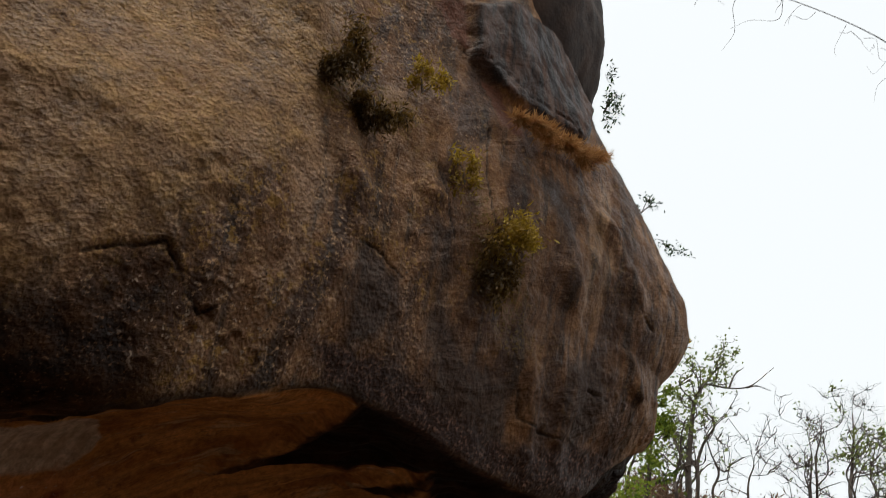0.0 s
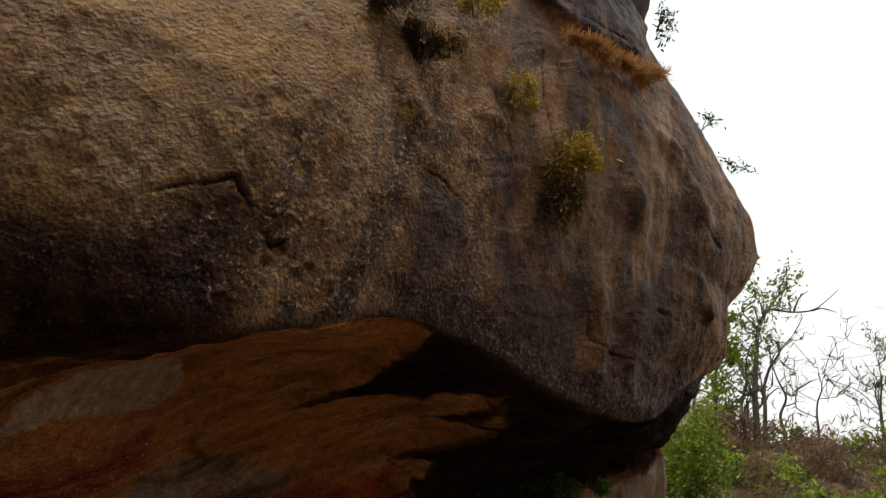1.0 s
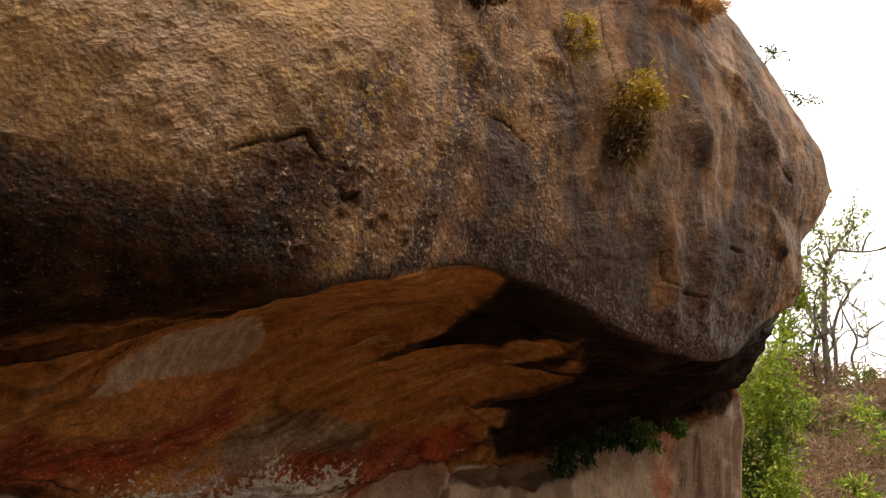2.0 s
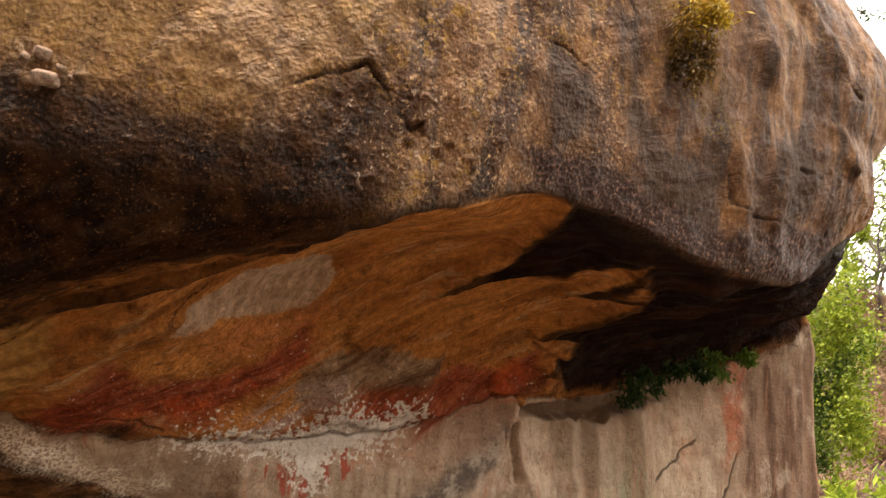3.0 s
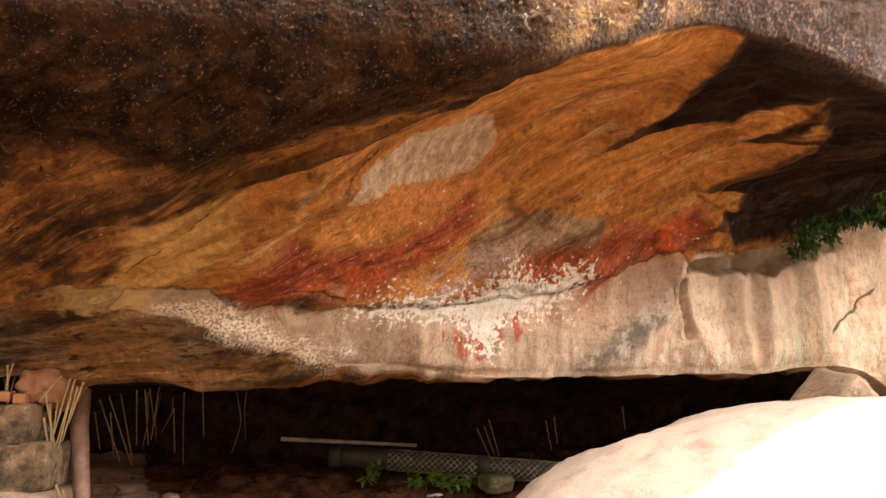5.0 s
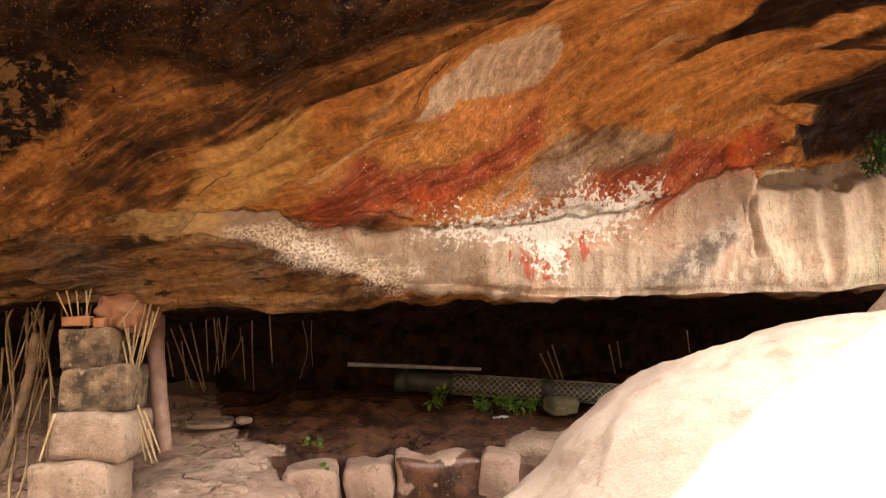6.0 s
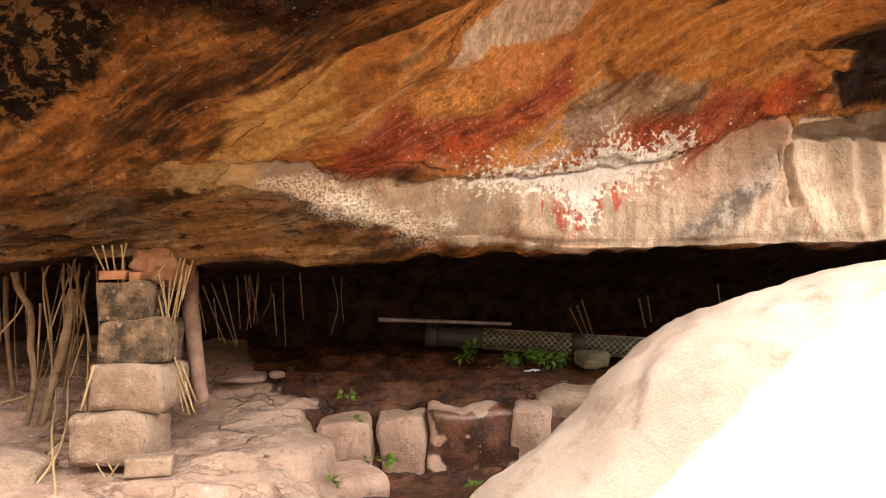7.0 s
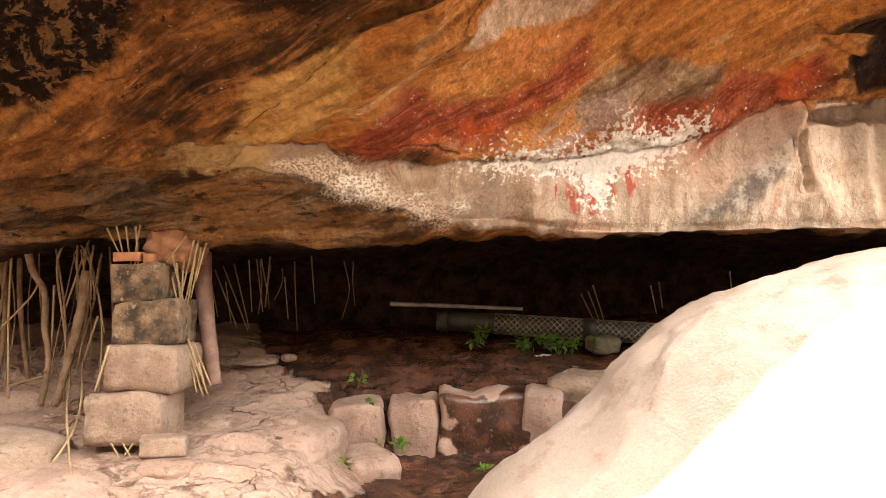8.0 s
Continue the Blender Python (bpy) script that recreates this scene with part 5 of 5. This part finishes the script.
for k, (x, y, z, n) in enumerate(((0.28, 6.6, 0.98, 60), (0.62, 6.5, 0.95, 60), (0.78, 6.45, 0.94, 70), (0.95, 6.48, 0.95, 60))):
    plant("sprout", "green fern sprout along the pipe", "plant", (x, y, z), (0.1, 0.06, 0.06), n, (0.06, 0.012), green_mat, 150 + k, 4, -0.2, None, "sprouts along the pipe", 1)


# ---- trees and hillside growth ----
def limb_path(start, end, seed, bend=0.12):
    rng = random.Random(seed)
    a, b = Vector(start), Vector(end)
    L = (b - a).length
    return [a] + [a.lerp(b, t) + Vector((rng.gauss(0, 1), rng.gauss(0, 1), rng.gauss(0, 1))) * L * bend * 0.5 for t in (0.33, 0.66)] + [b]


def tree(label, base, height, spread, seed, limbs, leafy, leaf=(0.16, 0.05), mat=None, radius=0.14, twigs=7, lean=(0, 0), low=0.35, line=None):
    rng = random.Random(seed)
    thing = tagged(new("tree"), label, "tree", "trees on the hillside")
    thing.location = base
    trunk, q = [Vector((0, 0, -0.5))], Vector((0, 0, 0))
    for k in range(1, 7):
        q = Vector((lean[0] * (k / 6) ** 2 + rng.gauss(0, 0.035) * height, lean[1] + rng.gauss(0, 0.03) * height, height * k / 6))
        trunk.append(q)
    if line:
        trunk = [Vector(q) - Vector(base) for q in line]
    part("trunk", tube(trunk, (radius, radius * 0.7, radius * 0.2), 8, 6, 0.06, seed), bark_mat, thing, "", True)
    spots = []
    twig_bm = bmesh.new()
    for k in range(limbs):
        t = low + (1 - low) * rng.random() ** 0.8
        f = t * 6
        a = trunk[min(int(f), 5)].lerp(trunk[min(int(f), 5) + 1], f - min(int(f), 5))
        ang = rng.uniform(0, 2 * math.pi)
        out = spread * (1.2 - t * 0.6) * rng.uniform(0.5, 1.2)
        b = a + Vector((math.cos(ang) * out, math.sin(ang) * out * 0.7, out * rng.uniform(0.3, 1.4)))
        path = limb_path(a, b, seed * 31 + k, 0.22)
        part("limb", tube(path, (radius * 0.5 * (1.15 - t), 0.01), 6, 5), bark_mat, thing)
        for j in range(twigs):
            c = path[rng.choice((1, 2, 2, 3, 3))]
            e = c + Vector((rng.gauss(0, 1), rng.gauss(0, 1), rng.gauss(0.7, 0.8))).normalized() * out * rng.uniform(0.2, 0.6)
            piece = tube(limb_path(c, e, seed + k * 17 + j, 0.25), (0.012, 0.003), 4, 3)
            tmp = bpy.data.meshes.new("tmp")
            piece.to_mesh(tmp)
            piece.free()
            twig_bm.from_mesh(tmp)
            bpy.data.meshes.remove(tmp)
            dense = rng.random() < 0.7
            for _ in range(leafy if dense else 0):
                q = c.lerp(e, rng.uniform(0.2, 1.1))
                spots.append(q + Vector((rng.gauss(0, 1), rng.gauss(0, 1), rng.gauss(0, 1))) * out * 0.12)
    tagged(part("twig", twig_bm, bark_mat, thing), kind="stuff")
    if spots:
        part("crown", leaves(spots, leaf[0], leaf[1], seed + 3), mat or tree_leaf_mat, thing)
    return thing


def hill_z(x, y):
    return float(ground_height(np.array([x]), np.array([y]))[0])


def stand(x, y):
    return (x, y, hill_z(x, y) - 0.1)


main = tree("slender crooked tree with sparse pale green leaves", stand(15.1, 16.0), 4.0, 1.25, 5, 17, 11, (0.1, 0.03), radius=0.1, twigs=8, low=0.3,
            line=((15.1, 16.0, 5.4), (15.12, 16.0, 6.45), (15.07, 16.0, 7.35), (15.12, 16.0, 8.22), (15.23, 16.0, 9.14), (15.51, 16.0, 9.66), (16.0, 16.0, 10.3)))
foot = Vector(main.location)
for path in (((15.6, 16.0, 9.72), (16.49, 16.0, 9.84), (17.08, 16.0, 10.05), (18.01, 16.0, 10.85)), ((16.4, 16.0, 9.86), (16.6, 16.0, 10.27), (16.91, 16.0, 10.54)), ((17.0, 16.0, 10.0), (17.5, 16.1, 10.2), (18.0, 16.1, 10.2))):
    part("limb", tube([Vector(q) - foot for q in path], (0.03, 0.008), 6, 6), bark_mat, main)
tree("bright green leafy young tree beside the rock", stand(13.0, 15.0), 8.6 - hill_z(13.0, 15.0), 0.75, 8, 15, 36, (0.1, 0.035), vine_mat, 0.06)
tree("bare grey tree with forked branches", stand(28.5, 22.0), 13.4 - hill_z(28.5, 22.0), 3.4, 11, 12, 0, radius=0.12, twigs=18)
tree("bare thin tree leaning over the slope", stand(25.0, 21.0), 11.5 - hill_z(25.0, 21.0), 2.0, 13, 8, 0, radius=0.07, twigs=14)
tree("bare pale sapling on the slope", stand(14.2, 15.4), 8.4 - hill_z(14.2, 15.4), 0.9, 14, 6, 2, radius=0.06)
tree("bare pale sapling among dry brush", stand(16.6, 17.4), 9.8 - hill_z(16.6, 17.4), 1.2, 15, 7, 2, radius=0.07)
tree("thin bare sapling on the slope", stand(18.2, 17.0), 8.8 - hill_z(18.2, 17.0), 1.3, 16, 7, 0, radius=0.05)
over = tree("tall thin tree whose bare twigs hang over the clearing", stand(19.0, 9.0), 13.0 - hill_z(19.0, 9.0), 2.0, 17, 4, 0, radius=0.16, twigs=6, low=0.8)
origin = Vector(over.location)
reach = [Vector(q) - origin for q in ((19.0, 9.0, 12.5), (15.5, 9.0, 15.5), (11.5, 9.0, 15.4), (8.6, 9.0, 14.3))]
part("limb", tube(reach, (0.022, 0.005), 6, 8), bark_mat, over)
trng = random.Random(5)
for k in range(26):
    t = trng.uniform(0.45, 1.0)
    a = reach[1].lerp(reach[2], (t - 0.45) / 0.3) if t < 0.75 else reach[2].lerp(reach[3], (t - 0.75) / 0.25)
    b = a + Vector((trng.uniform(-1.0, 0.4), trng.gauss(0, 0.3), trng.uniform(-1.0, 0.1)))
    part("twig", tube(limb_path(a, b, 900 + k, 0.2), (0.006, 0.002), 4, 4), bark_mat, over)
plant("creeper", "bright green creeper climbing beside the rock wall", "creeper", (6.75, 7.6, 3.55), (0.33, 0.4, 0.95), 7500, (0.05, 0.018), vine_mat, 201, 26, 0.2, None, "", 8)
plant("creeper", "light green creeper trailing over the wall's edge", "creeper", (7.1, 8.2, 2.9), (0.45, 0.4, 0.5), 2400, (0.05, 0.018), vine_mat, 202, 16, 0.2, None, "", 6)
rng = random.Random(61)
for k in range(16):
    x = rng.uniform(14, 30)
    y = 18.6 - 0.25 * (x - 6) + rng.uniform(-1.5, 4)
    tree("bare grey sapling on the skyline of the slope", stand(x, y), rng.uniform(2.0, 4.0), 1.1, 40 + k, 7, 1 if k % 3 else 6, (0.12, 0.03), None, 0.05, 9)
for k in range(34):
    x = rng.uniform(13, 30)
    y = 18.6 - 0.25 * (x - 6) + rng.uniform(-0.8, 2.5)
    s = rng.uniform(0.6, 1.2)
    plant("brush", "tall tangle of dry brush on the skyline", "bush", (x, y, hill_z(x, y) + s * 0.4), (s, s, s * 0.7), 420, (0.26, 0.016), brush_mat, 600 + k, 7, 0.0, (0, 0, 0.6), "brush on the hillside", 6)
rng = random.Random(77)
for k in range(270):
    x, y = 7.2 + 16 * rng.random() ** 1.4, 7.6 + 10 * rng.random() ** 1.1
    if x < 6.8 + (y - 7) * 0.5:
        continue
    s = rng.uniform(0.35, 0.8)
    leafy = rng.random() < 0.22
    plant("brush", "low green bush on the dry slope" if leafy else "tangle of dry brown brush on the slope", "bush", (x, y, hill_z(x, y) + s * 0.4), (s, s, s * 0.6), 420, (0.16, 0.03 if leafy else 0.014), vine_mat if leafy else brush_mat, 300 + k, 7, 0.0, (0, 0, 0.5), "brush on the hillside", 5)
